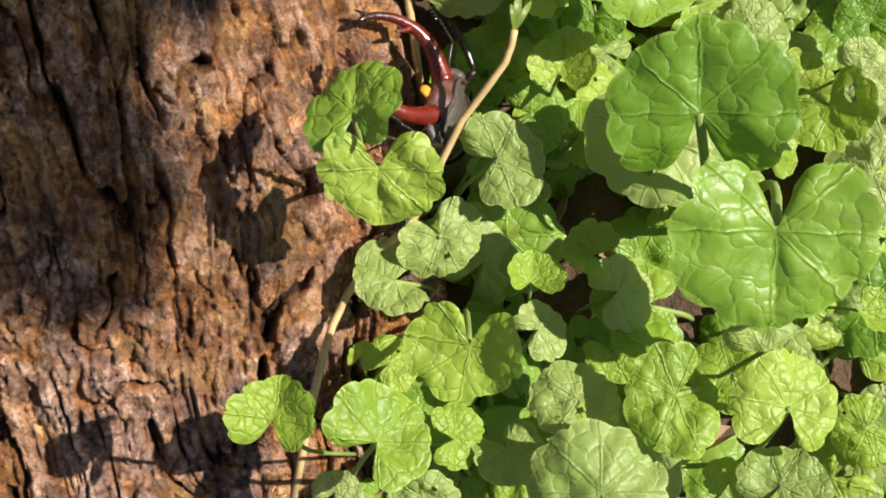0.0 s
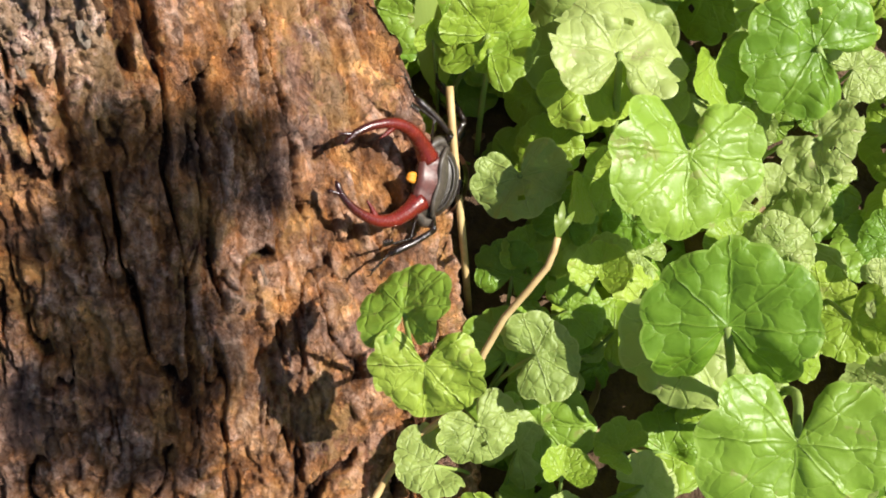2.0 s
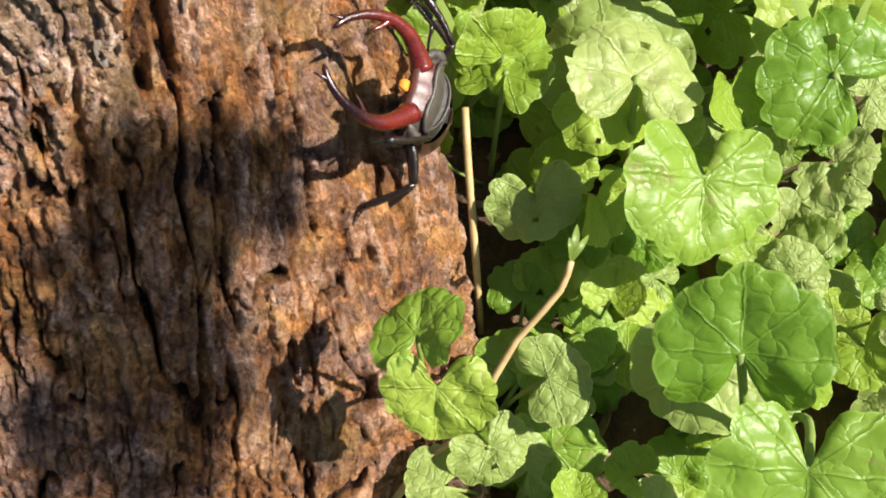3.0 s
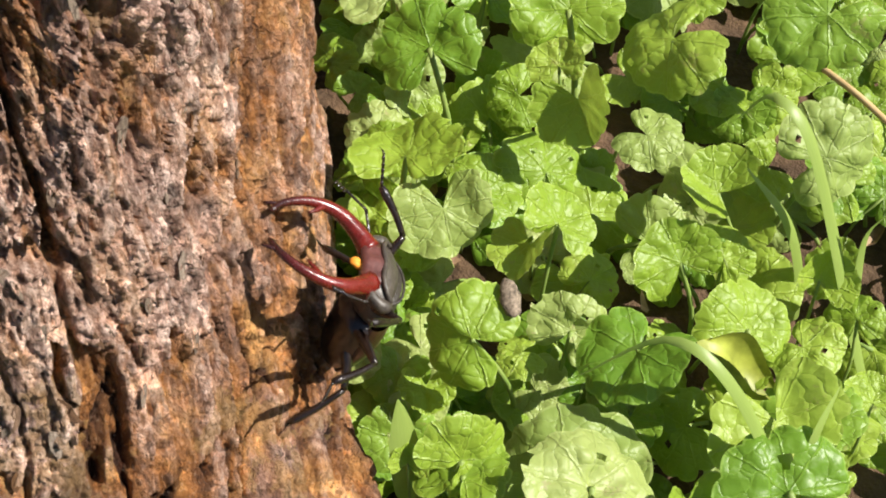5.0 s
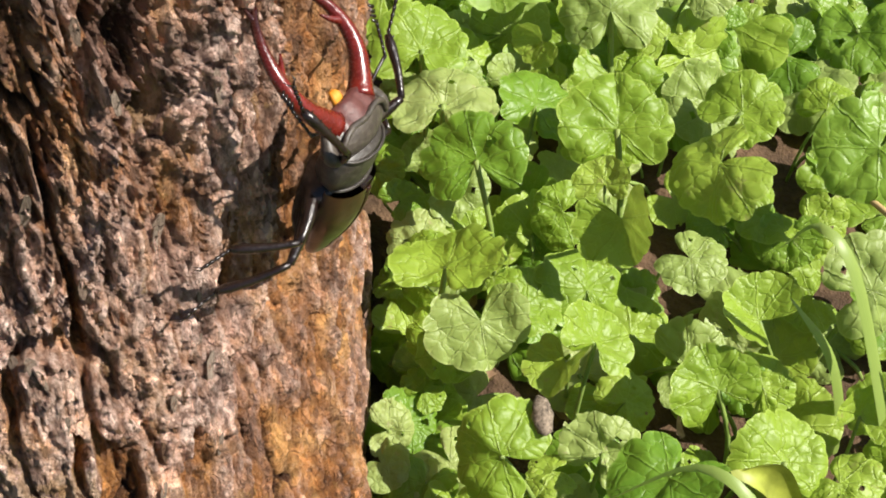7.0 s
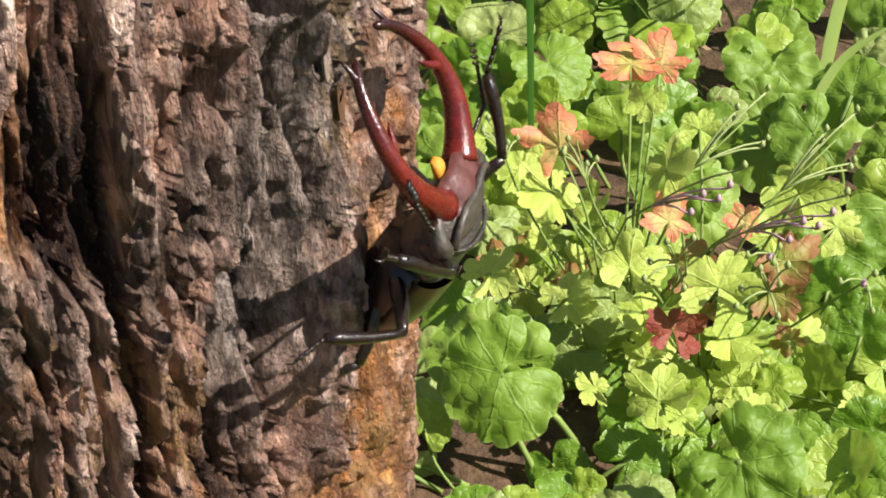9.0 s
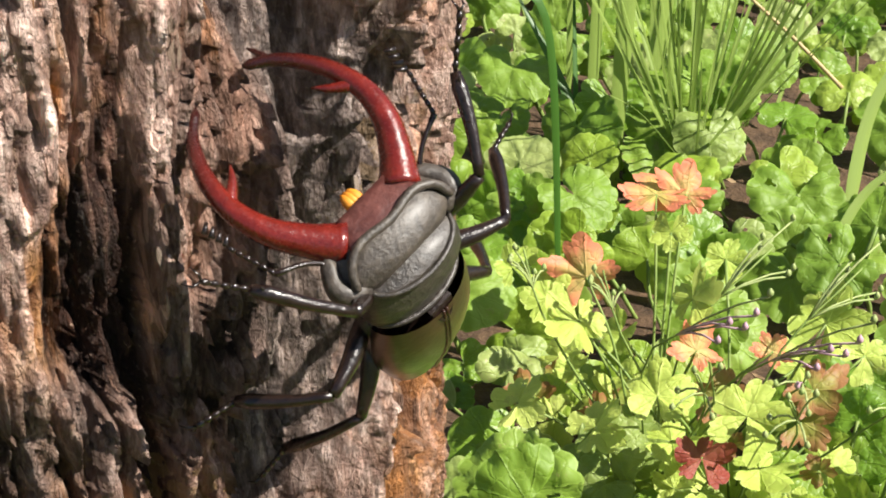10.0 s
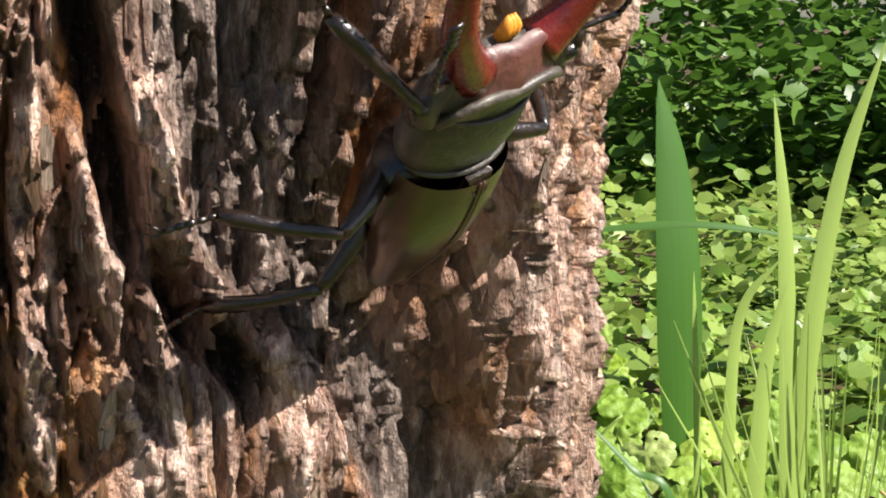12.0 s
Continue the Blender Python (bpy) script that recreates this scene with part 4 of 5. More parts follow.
# ---- crane's-bill ----
def crane_mesh(seed, material):
    """A palmate leaf: five wedge lobes, each cut into blunt teeth, some lobes folded or drooping."""
    rng = random.Random(seed)
    n_a, n_r = 110, 6
    verts, uvs, faces = [], [], []
    amax = math.pi - 0.30
    ph = rng.uniform(0, 6)
    size = [rng.uniform(0.66, 1.12) for _ in range(7)]
    droop = [rng.uniform(-0.35, 0.55) for _ in range(7)]
    bend = rng.uniform(-0.25, 0.25)
    for j in range(n_r + 1):
        rho = j / n_r
        for i in range(n_a + 1):
            a = -amax + 2 * amax * i / n_a
            at = a + 0.16 * math.sin(2 * a + ph) + 0.07 * math.sin(5 * a + 2 * ph)
            k = max(0, min(6, int(math.floor(at * 2.6 / math.pi + 0.5)) + 3))
            c = abs(math.cos(at * 2.6))
            lobe = c ** 0.26 * size[k]
            tooth = abs(math.cos(at * 7.8 + 0.5 * math.sin(5 * a + ph))) ** 0.45
            edge = 0.30 + 0.70 * lobe * (0.66 + 0.34 * tooth * (0.35 + 0.65 * c))
            edge *= (1 - 0.18 * (abs(a) / math.pi) ** 2) * (1 + 0.12 * math.sin(a + ph))
            r = rho * edge
            z = 0.16 * c * r - droop[k] * r * r * c + 0.09 * math.sin(3 * a + ph) * rho + bend * r * math.sin(a) * r
            z += 0.10 * noise.noise(Vector((r * math.sin(a) * 3 + seed, r * math.cos(a) * 3, ph))) * rho
            verts.append((r * math.sin(a), -0.1 + r * math.cos(a), z))
            uvs.append((a / (2 * math.pi) + 0.5, rho))
    w = n_a + 1
    for j in range(n_r):
        for i in range(n_a):
            faces.append((j * w + i, (j + 1) * w + i, (j + 1) * w + i + 1, j * w + i + 1) if j else (0 * w + i, w + i, w + i + 1))
    return mesh_from("leaf", verts, faces, material, True, uvs)


CRANE_FORMS = [[crane_mesh(10 * f + k, mat) for k in range(3)] for f, mat in enumerate((M_CRANE, M_CRANE_RED, M_CRANE_DARK, M_CRANE_RUST))]


def crane_plant(rows, root_at, label):
    root = new("cranesbill_plant")
    root.location = (*root_at, 0)
    tagged(root, label, "plant", "crane's-bill plants")
    o = root.location
    rng = random.Random(len(rows))
    rows = list(rows)
    for _ in range(17):
        a, d = rng.uniform(0, 6.28), rng.uniform(0.02, 0.10)
        rows.append((o.x + d * math.cos(a), o.y + d * math.sin(a), rng.uniform(0.02, 0.06), rng.uniform(0.008, 0.015), rng.uniform(0, 360), rng.choice((0, 0, 0, 0, 0, 3))))
    for x, y, z, r, heading, form in rows:
        tilt = (rng.uniform(-24, 24), rng.uniform(-26, 26))
        r = r * 1.3
        lean = Matrix.Rotation(radians(42), 4, "X")
        m = Matrix.Translation((x - o.x, y - o.y, z)) @ lean @ pose(0, 0, 0, 0, 0, heading - 90) @ pose(0, 0, 0, tilt[0], tilt[1], 0) @ Matrix.Diagonal((r, r, r, 1))
        put("leaf", rng.choice(CRANE_FORMS[form]), root, m, ("", "red and pink deeply cut leaf", "dark red deeply cut leaf", "rust-brown deeply cut leaf")[form])
        joint = m @ Vector((0, -0.1, 0))
        pts = curve_points([joint, joint * 0.55 + Vector((0, 0, z * 0.12)), Vector((joint.x * 0.12, joint.y * 0.12, 0))], 8)
        put("stalk", mesh_from("stalk", *tube(pts, [0.0007] * 8, 6), M_STALK), root)
    # thin branched stems with buds
    for k in range(5):
        a = rng.uniform(0, 6.28)
        top = Vector((math.cos(a) * rng.uniform(0.03, 0.10), math.sin(a) * rng.uniform(0.03, 0.10), rng.uniform(0.09, 0.15)))
        pts = curve_points([(0, 0, 0), top * 0.55 + Vector((rng.uniform(-0.025, 0.025), rng.uniform(-0.02, 0.02), 0.018)), top], 8)
        put("stem", mesh_from("stem", *tube(pts, [0.0007 - 0.00004 * i for i in range(8)], 6), M_STALK), root)
        for b in range(5):
            off = Vector((rng.uniform(-0.012, 0.012), rng.uniform(-0.012, 0.012), rng.uniform(-0.02, 0.012)))
            tip = top + off
            twig = tube(curve_points([pts[-3], (pts[-3] + tip) / 2 + Vector((0, 0, 0.003)), tip], 4), [0.0005] * 4, 5)
            bud = tube([tip + Vector((0, 0, d)) for d in (0, 0.0008, 0.0022, 0.0038)], [0.0004, 0.0013, 0.0014, 0.0003], 7)
            put("bud", mesh_from("bud", *merge([twig, bud]), M_PETAL if rng.random() < 0.08 else M_BUD), root)


crane_plant(CRANE_A, (0.13, 0.34), "low crane's-bill with finely cut red and yellow-green leaves")
crane_plant(CRANE_B, (0.17, 0.33), "yellow-green crane's-bill with thin budding stems in soil")


# ---- grass ----
def blade(base, top, bow, width, n=12):
    """A folded tapering grass blade from base to top that bows by the vector bow."""
    base, top, bow = Vector(base), Vector(top), Vector(bow)
    pts = curve_points([base, (base + top) / 2 + bow, top], n)
    spin = (base.x * 977 + top.x * 613 + top.y * 389) % 6.28
    flat = (top - base).cross(Vector((math.cos(spin) + 0.9, math.sin(spin), 0.1))).normalized()
    verts, faces, uvs = [], [], []
    for i, p in enumerate(pts):
        u = i / (n - 1)
        w = width * 0.5 * (0.55 + 0.45 * min(1, u * 4)) * (1 - u ** 2.6) + 0.0002
        d = (pts[min(i + 1, n - 1)] - pts[max(i - 1, 0)]).normalized()
        nrm = d.cross(flat).normalized()
        for k, (s, lift) in enumerate(((-1, 0.30), (0, 0.0), (1, 0.30))):
            verts.append(p + flat * (s * w) + nrm * (lift * w))
            uvs.append((k / 2, u))
    for i in range(n - 1):
        for k in range(2):
            a = i * 3 + k
            faces.append((a, a + 1, a + 4, a + 3))
    return verts, faces, uvs


def grass_tuft(base, blades, label):
    root = new("grass_tuft")
    root.location = (*base, 0)
    tagged(root, label, "grass", "grass tufts")
    for top, bow, width in blades:
        v, q, uv = blade((random.uniform(-0.006, 0.006), random.uniform(-0.006, 0.006), 0), top, bow, width)
        put("blade", mesh_from("blade", v, q, M_GRASS, True, uv), root)


gr = random.Random(5)
fan = []
for k in range(52):
    a = gr.uniform(0, 6.28)
    h = gr.uniform(0.12, 0.26)
    spread = gr.uniform(0.02, 0.17)
    fan.append(((math.cos(a) * spread, math.sin(a) * spread, h), (math.cos(a) * 0.012, math.sin(a) * 0.012, 0.02), gr.uniform(0.0014, 0.0028)))
grass_tuft((0.105, 0.70), fan, "dense tuft of fine bright green grass blades")


def grass_clump(label, blades):
    """Single blades on given curves; those that start above the soil get a foot."""
    root = new("grass_tuft")
    first = blades[0][0][0]
    root.location = (first[0], first[1], 0)
    tagged(root, label, "grass", "grass tufts")
    for keys, width in blades:
        keys = [Vector(k) - root.location for k in keys]
        low = min(keys, key=lambda k: k.z)
        if low.z > 0.02 and keys[0].z == low.z:
            keys = [Vector((keys[0].x * 2 - keys[1].x, keys[0].y * 2 - keys[1].y, 0)) * 0.5 + Vector((keys[0].x, keys[0].y, 0)) * 0.5] + keys
        v, q, uv = ribbon(keys, width)
        put("blade", mesh_from("blade", v, q, M_GRASS_DARK if "broad" in label else M_GRASS, True, uv), root)


def ribbon(keys, width, n=22):
    pts = curve_points(keys, n)
    verts, faces, uvs = [], [], []
    for i, p in enumerate(pts):
        u = i / (n - 1)
        w = width * 0.5 * (0.6 + 0.4 * min(1, u * 4)) * (1 - u ** 3.0) + 0.0002
        d = (pts[min(i + 1, n - 1)] - pts[max(i - 1, 0)]).normalized()
        flat = d.cross(Vector((0.55, -0.60, 0.58))).normalized()
        nrm = d.cross(flat).normalized()
        for k, (sd, lift) in enumerate(((-1, 0.30), (0, 0.0), (1, 0.30))):
            verts.append(p + flat * (sd * w) + nrm * (lift * w))
            uvs.append((k / 2, u))
    for i in range(n - 1):
        for k in range(2):
            a = i * 3 + k
            faces.append((a, a + 1, a + 4, a + 3))
    return verts, faces, uvs


grass_clump("arching green grass blades over ground ivy", [
    ([(0.282, -0.081, 0.030), (0.262, -0.049, 0.090), (0.250, -0.035, 0.100), (0.240, -0.033, 0.085)], 0.005),
    ([(0.268, -0.062, 0.030), (0.258, -0.057, 0.060), (0.244, -0.045, 0.075)], 0.005),
    ([(0.284, -0.077, 0.030), (0.282, -0.067, 0.060), (0.286, -0.065, 0.075)], 0.0048),
])
grass_clump("long arching grass blades lying over leaves", [
    ([(0.249, -0.145, 0.030), (0.226, -0.123, 0.078), (0.207, -0.109, 0.085), (0.181, -0.109, 0.062)], 0.0044),
    ([(0.252, -0.145, 0.030), (0.251, -0.136, 0.060), (0.260, -0.121, 0.070)], 0.0062),
])
grass_clump("pointed yellow-green leaf blade beside the trunk", [
    ([(0.131, -0.133, 0.020), (0.128, -0.130, 0.060), (0.126, -0.122, 0.085)], 0.013),
])
grass_clump("broad green grass blade beside the trunk", [
    ([(0.038, 0.686, 0.023), (0.004, 0.707, 0.076), (-0.034, 0.726, 0.128)], 0.009),
    ([(0.035, 0.653, 0.007), (0.023, 0.690, 0.079), (0.013, 0.722, 0.141)], 0.004),
])
grass_clump("loose green grass blades among leaves", [
    ([(0.214, 0.609, 0.014), (0.220, 0.649, 0.083), (0.241, 0.681, 0.131)], 0.01),
    ([(0.207, 0.541, 0.044), (0.222, 0.562, 0.073), (0.249, 0.579, 0.092)], 0.007),
    ([(0.157, 0.805, 0.013), (0.168, 0.837, 0.066), (0.169, 0.858, 0.104)], 0.004),
])
grass_clump("tall upright green grass blades", [
    ([(0.074, 0.738, 0.118), (0.061, 0.763, 0.291), (0.047, 0.775, 0.389)], 0.017),
    ([(0.079, 0.752, 0.183), (0.093, 0.781, 0.326), (0.119, 0.808, 0.430)], 0.017),
    ([(0.035, 0.707, 0.143), (0.037, 0.724, 0.241), (0.061, 0.740, 0.281)], 0.01),
    ([(0.004, 0.767, 0.118), (-0.003, 0.780, 0.211), (-0.007, 0.787, 0.259)], 0.006),
    ([(0.058, 0.681, 0.130), (0.060, 0.696, 0.218), (0.069, 0.709, 0.269)], 0.014),
])
grass_clump("broad dark green grass blade with a thin bent blade", [
    ([(-0.069, 1.075, 0.187), (-0.083, 1.090, 0.302), (-0.102, 1.096, 0.385)], 0.050),
    ([(-0.102, 0.862, 0.275), (-0.018, 0.894, 0.279), (0.084, 0.929, 0.264)], 0.007),
    ([(0.047, 0.469, 0.181), (0.023, 0.465, 0.210), (0.000, 0.461, 0.233)], 0.0048),
])
straw("dry_straw", [(0.202, 0.730, 0.069), (0.168, 0.737, 0.097), (0.132, 0.743, 0.124)], 0.0016, 0.0012, M_STRAW, "pale dry straw lying among the grass", "straw")
straw("dry_straw", [(0.281, 0.010, 0.055), (0.291, -0.008, 0.060), (0.301, -0.023, 0.060)], 0.0012, 0.0012, M_STRAW, "pale dry straw lying among the leaves", "straw")


# ---- litter and withered bits ----
def build_litter():
    rng = np.random.RandomState(4)
    verts, faces = [], []
    for _ in range(900):
        x, y = (rng.uniform(0.08, 0.42), rng.uniform(-0.38, 0.45)) if rng.uniform() < 0.6 else (rng.uniform(-0.3, 0.5), rng.uniform(0.3, 1.2))
        if math.hypot(x, min(0, y + 0.2)) < 0.13:
            continue
        s_, a = rng.uniform(0.003, 0.010), rng.uniform(0, 6.28)
        m = Matrix.Translation((x, y, rng.uniform(0.004, 0.009))) @ Euler((rng.normal(0, 0.4), rng.normal(0, 0.4), a)).to_matrix().to_4x4()
        o = len(verts)
        k = 6
        for j in range(k):
            b_ = 2 * math.pi * j / k
            r_ = s_ * rng.uniform(0.5, 1.0)
            verts.append(m @ Vector((r_ * math.cos(b_), 0.45 * r_ * math.sin(b_), rng.uniform(0, 0.3) * s_)))
        verts.append(m @ Vector((0, 0, -0.1 * s_)))
        faces += [(o + k, o + j, o + (j + 1) % k) for j in range(k)]
    ob = put("leaf_litter", mesh_from("leaf_litter", verts, faces, M_DRY, False))
    tagged(ob, "dry brown leaf litter scattered on the soil", "leaf litter", kind="stuff")


build_litter()


def build_withered():
    ob = put("withered_leaf", mesh_from("withered_leaf", *curled_leaf(), M_LEAF_OLD), None, pose(0.233, -0.106, 0.052, 25, 10, 70) @ Matrix.Scale(0.86, 4))
    tagged(ob, "curled yellowing leaf with brown edges among ground ivy", "leaf")
    rows = [(-7, 0.6), (-5.5, 2.3), (-3, 3.2), (0, 3.0), (2.5, 3.4), (5, 2.6), (6.8, 0.7)]
    v, q = [], []
    n = 12
    rng = random.Random(8)
    for y, r in rows:
        for k in range(n):
            a = 2 * math.pi * k / n
            rr = r * rng.uniform(0.55, 1.3)
            v.append((rr * math.cos(a) * 0.001, y * 0.001, rr * 0.6 * math.sin(a) * 0.001))
    for i in range(len(rows) - 1):
        for k in range(n):
            q.append((i * n + k, i * n + (k + 1) % n, (i + 1) * n + (k + 1) % n, (i + 1) * n + k))
    q += [tuple(range(n))[::-1], tuple((len(rows) - 1) * n + k for k in range(n))]
    lump = put("dry_bud", mesh_from("dry_bud", v, q, M_LUMP), None, pose(0.163, -0.083, 0.0685, 0, 0, 8))
    tagged(lump, "small mottled brown dry bud lying on a leaf", "bud")


def curled_leaf():
    verts, faces = [], []
    for i in range(13):
        y = (i / 12 - 0.5) * 0.034
        w = 0.0095 * math.sin(math.pi * (0.06 + 0.88 * i / 12)) ** 0.7
        for k in range(9):
            a = (k / 8 - 0.5) * 3.6
            verts.append((w * math.sin(a), y + 0.002 * math.sin(3 * a), w * (1 - math.cos(a)) * 0.9 + 0.004 * math.sin(y * 150)))
    for i in range(12):
        for k in range(8):
            a = i * 9 + k
            faces.append((a, a + 1, a + 10, a + 9))
    return verts, faces


build_withered()


# ---- leafy branch added out of view to shade the roots ----
def build_shade_branch():
    root = new("added_shade_branch")
    tagged(root, "thin leafy branch added out of view to shade the roots", "branch")
    keys = [(0.07, -0.04, 1.78), (0.40, -0.09, 1.96), (0.74, -0.17, 1.78), (0.94, -0.225, 1.42), (0.995, -0.250, 1.09)]
    pts = curve_points(keys, 30)
    put("twig", mesh_from("twig", *tube(pts, [0.011 - 0.0095 * i / 29 for i in range(30)], 8), M_DRY), root, None, "brown tapering twig")
    rng = random.Random(23)
    for k in range(70):
        if k < 66:
            c = Vector((0.995 + rng.uniform(-0.030, 0.030), -0.244 + rng.uniform(-0.038, 0.038), 1.092 + rng.uniform(-0.018, 0.018)))
        else:
            c = pts[k - 46] + Vector((rng.uniform(-0.03, 0.03), rng.uniform(-0.03, 0.03), 0))
        r = rng.uniform(0.016, 0.023)
        m = Matrix.Translation(c) @ Euler((rng.gauss(0, 0.4), 0.9 + rng.gauss(0, 0.4), rng.uniform(0, 6.28))).to_matrix().to_4x4() @ Matrix.Diagonal((r * 0.7, r, r, 1))
        put("leaf", LEAVES[k % 3][0], root, m)


build_shade_branch()


# ---- distant cover and shrubs ----
def scatter_cover(name, count, place, size, material, label, category):
    rng = np.random.RandomState(count)
    verts, faces, uvs = [], [], []
    for _ in range(count):
        x, y, z, s = place(rng, size)
        a, t = rng.uniform(0, 6.28), rng.normal(0, 0.45)
        m = Matrix.Translation((x, y, z)) @ Euler((t, rng.normal(0, 0.45), a)).to_matrix().to_4x4()
        o = len(verts)
        for (px, py, pz) in ((0, -0.9, 0), (0.85, -0.35, 0.12), (0.70, 0.55, 0.05), (0, 1.0, -0.1), (-0.70, 0.55, 0.05), (-0.85, -0.35, 0.12), (0, 0, 0.0)):
            verts.append(m @ Vector((px * s, py * s, pz * s)))
            uvs.append((px * 0.5 + 0.5, py * 0.5 + 0.5))
        for k in range(6):
            faces.append((o + 6, o + k, o + (k + 1) % 6))
    ob = put(name, mesh_from(name, verts, faces, material, True, uvs))
    tagged(ob, label, category, kind="stuff")


def cover_place(rng, size):
    d = 0.5 + 7.5 * rng.uniform(0, 1) ** 1.4
    a = rng.uniform(0, 2 * math.pi) if rng.uniform() < 0.62 else radians(rng.uniform(50, 125))
    x, y = d * math.cos(a), d * math.sin(a)
    if -0.25 < x < 0.55 and -0.42 < y < 1.2:
        y += 1.3
    return x, y, abs(rng.normal(0.02, 0.03)) * min(1.5, 0.6 + d * 0.3), size * rng.uniform(0.6, 1.3) * (0.8 + 0.18 * d)


def hedge_place(rng, size):
    a = rng.uniform(0, 2 * math.pi) if rng.uniform() < 0.5 else radians(rng.uniform(60, 115))
    d = rng.uniform(3.0, 5.0)
    z = rng.uniform(0, 1.0) * (d - 2.4) * (0.75 + 0.25 * math.sin(7 * a))
    return d * math.cos(a), d * math.sin(a), z, size * rng.uniform(0.6, 1.4)


scatter_cover("ground_cover", 80000, cover_place, 0.0145, M_COVER, "low green leaves covering the ground farther off", "ground cover")
scatter_cover("hedge", 46000, hedge_place, 0.024, M_HEDGE, "dark green leafy hedge in the background", "hedge")


# ---- stag beetle ----
MM = 0.00101


def mm(keys):
    return [tuple(c * MM for c in k) for k in keys]


def loft(rows, n, arc=(0, 360)):
    """Rows of (y, half width, top, bottom, z): elliptic sections lofted along y, in millimetres."""
    verts, faces = [], []
    full = arc[1] - arc[0] >= 360
    for y, w, top, bot, z0 in rows:
        for k in range(n if full else n + 1):
            a = radians(arc[0] + (arc[1] - arc[0]) * k / n)
            c, s = math.cos(a), math.sin(a)
            verts.append((w * c * MM, y * MM, (z0 + (top if s > 0 else bot) * s) * MM))
    m = n if full else n + 1
    for i in range(len(rows) - 1):
        for k in range(m if full else m - 1):
            k2 = (k + 1) % m
            faces.append((i * m + k, i * m + k2, (i + 1) * m + k2, (i + 1) * m + k))
    if full:
        faces.append(tuple(range(m))[::-1])
        faces.append(tuple((len(rows) - 1) * m + k for k in range(m)))
    return verts, faces


def build_beetle():
    b = new("stag_beetle")
    tagged(b, "stag beetle with red antler jaws climbing the tree trunk", "beetle")
    # wing cases
    for side in (1, -1):
        rows = []
        for i in range(19):
            u = i / 18
            w = 10.6 * (0.90 + 0.10 * math.sin(math.pi * min(1, u * 1.6))) * (1 - u ** 3.4) ** 0.55 + 0.15
            h = 6.6 * (0.72 + 0.28 * math.sin(math.pi * min(1, 0.25 + u))) * (1 - u ** 4) ** 0.6 + 0.2
            rows.append((-0.5 - 28.0 * u, w, h, h * 0.35, 0.4))
        v, q = loft(rows, 14, (-25, 90) if side > 0 else (90, 205))
        # raised rim at the shoulder and a bead along the seam
        edge = [Vector((side * 0.35 * MM, r[0] * MM, (r[4] + r[2] + 0.05) * MM)) for r in rows]
        seam = tube(edge, [0.28 * MM] * len(edge), 5)
        put("wing_case", mesh_from("wing_case", *merge([(v, q), seam]), M_ELYTRON), b, None, "glossy maroon wing case")
    rows = [(-0.2, 3.0, 3.2, 3.0, -0.6)] + [(-2 - 24.5 * i / 9, 9.9 * (1 - (i / 9) ** 3.2) ** 0.55 + 0.3, 3.0, 7.6 * (1 - (i / 9) ** 4) ** 0.6 + 0.2, -0.8) for i in range(10)]
    put("abdomen", mesh_from("abdomen", *loft(rows, 20), M_CHITIN), b)
    # shield between head and wing cases
    tri = [Vector((x * MM, y * MM, z * MM)) for x, y, z in ((-2.4, 0.2, 6.0), (2.4, 0.2, 6.0), (1.4, -2.2, 7.0), (0, -3.4, 7.3), (-1.4, -2.2, 7.0))]
    sc_v = tri + [t - Vector((0, 0, 0.8 * MM)) for t in tri]
    put("scutellum", mesh_from("scutellum", sc_v, [(0, 1, 2, 3, 4), (9, 8, 7, 6, 5)] + [(i, i + 5, (i + 1) % 5 + 5, (i + 1) % 5) for i in range(5)], M_CHITIN, False), b)
    prof = [(0.3, 8.0), (0.9, 9.3), (2.0, 10.0), (4.0, 10.4), (6.5, 10.2), (8.5, 9.6), (9.8, 9.0), (10.6, 8.0)]
    rows = [(y, w, 5.2 - 0.10 * abs(y - 5) ** 1.3, 6.6, 0.0) for y, w in prof]
    body = loft(rows, 32)
    rim_f = tube([Vector((w * math.cos(a) * MM, y * MM, (5.0 * math.sin(a)) * MM)) for y, w in ((10.2, 8.7),) for a in np.linspace(0.05, math.pi - 0.05, 20)], [0.45 * MM] * 20, 6)
    rim_b = tube([Vector((8.9 * math.cos(a) * MM, 0.7 * MM, (4.9 * math.sin(a)) * MM)) for a in np.linspace(0.05, math.pi - 0.05, 20)], [0.5 * MM] * 20, 6)
    put("pronotum", mesh_from("pronotum", *merge([body, rim_f, rim_b]), M_PRONOTUM), b, None, "dark matt black-brown pronotum")
    prof = [(9.4, 7.4, 3.4), (10.4, 9.6, 4.0), (11.6, 11.2, 4.4), (13.4, 11.6, 4.6), (15.2, 11.0, 4.5), (16.4, 10.2, 4.0), (17.6, 9.6, 3.2), (18.8, 8.6, 2.5), (19.6, 7.2, 1.8)]
    skull = loft([(y, w, h, h * 0.95, 0.2) for y, w, h in prof], 32)
    ridge = tube(curve_points(mm([(-10.6, 11.4, 2.6), (-9.0, 14.4, 4.0), (-5.4, 15.9, 4.6), (0, 15.2, 4.7), (5.4, 15.9, 4.6), (9.0, 14.4, 4.0), (10.6, 11.4, 2.6)]), 19), [0.75 * MM] * 19, 8)
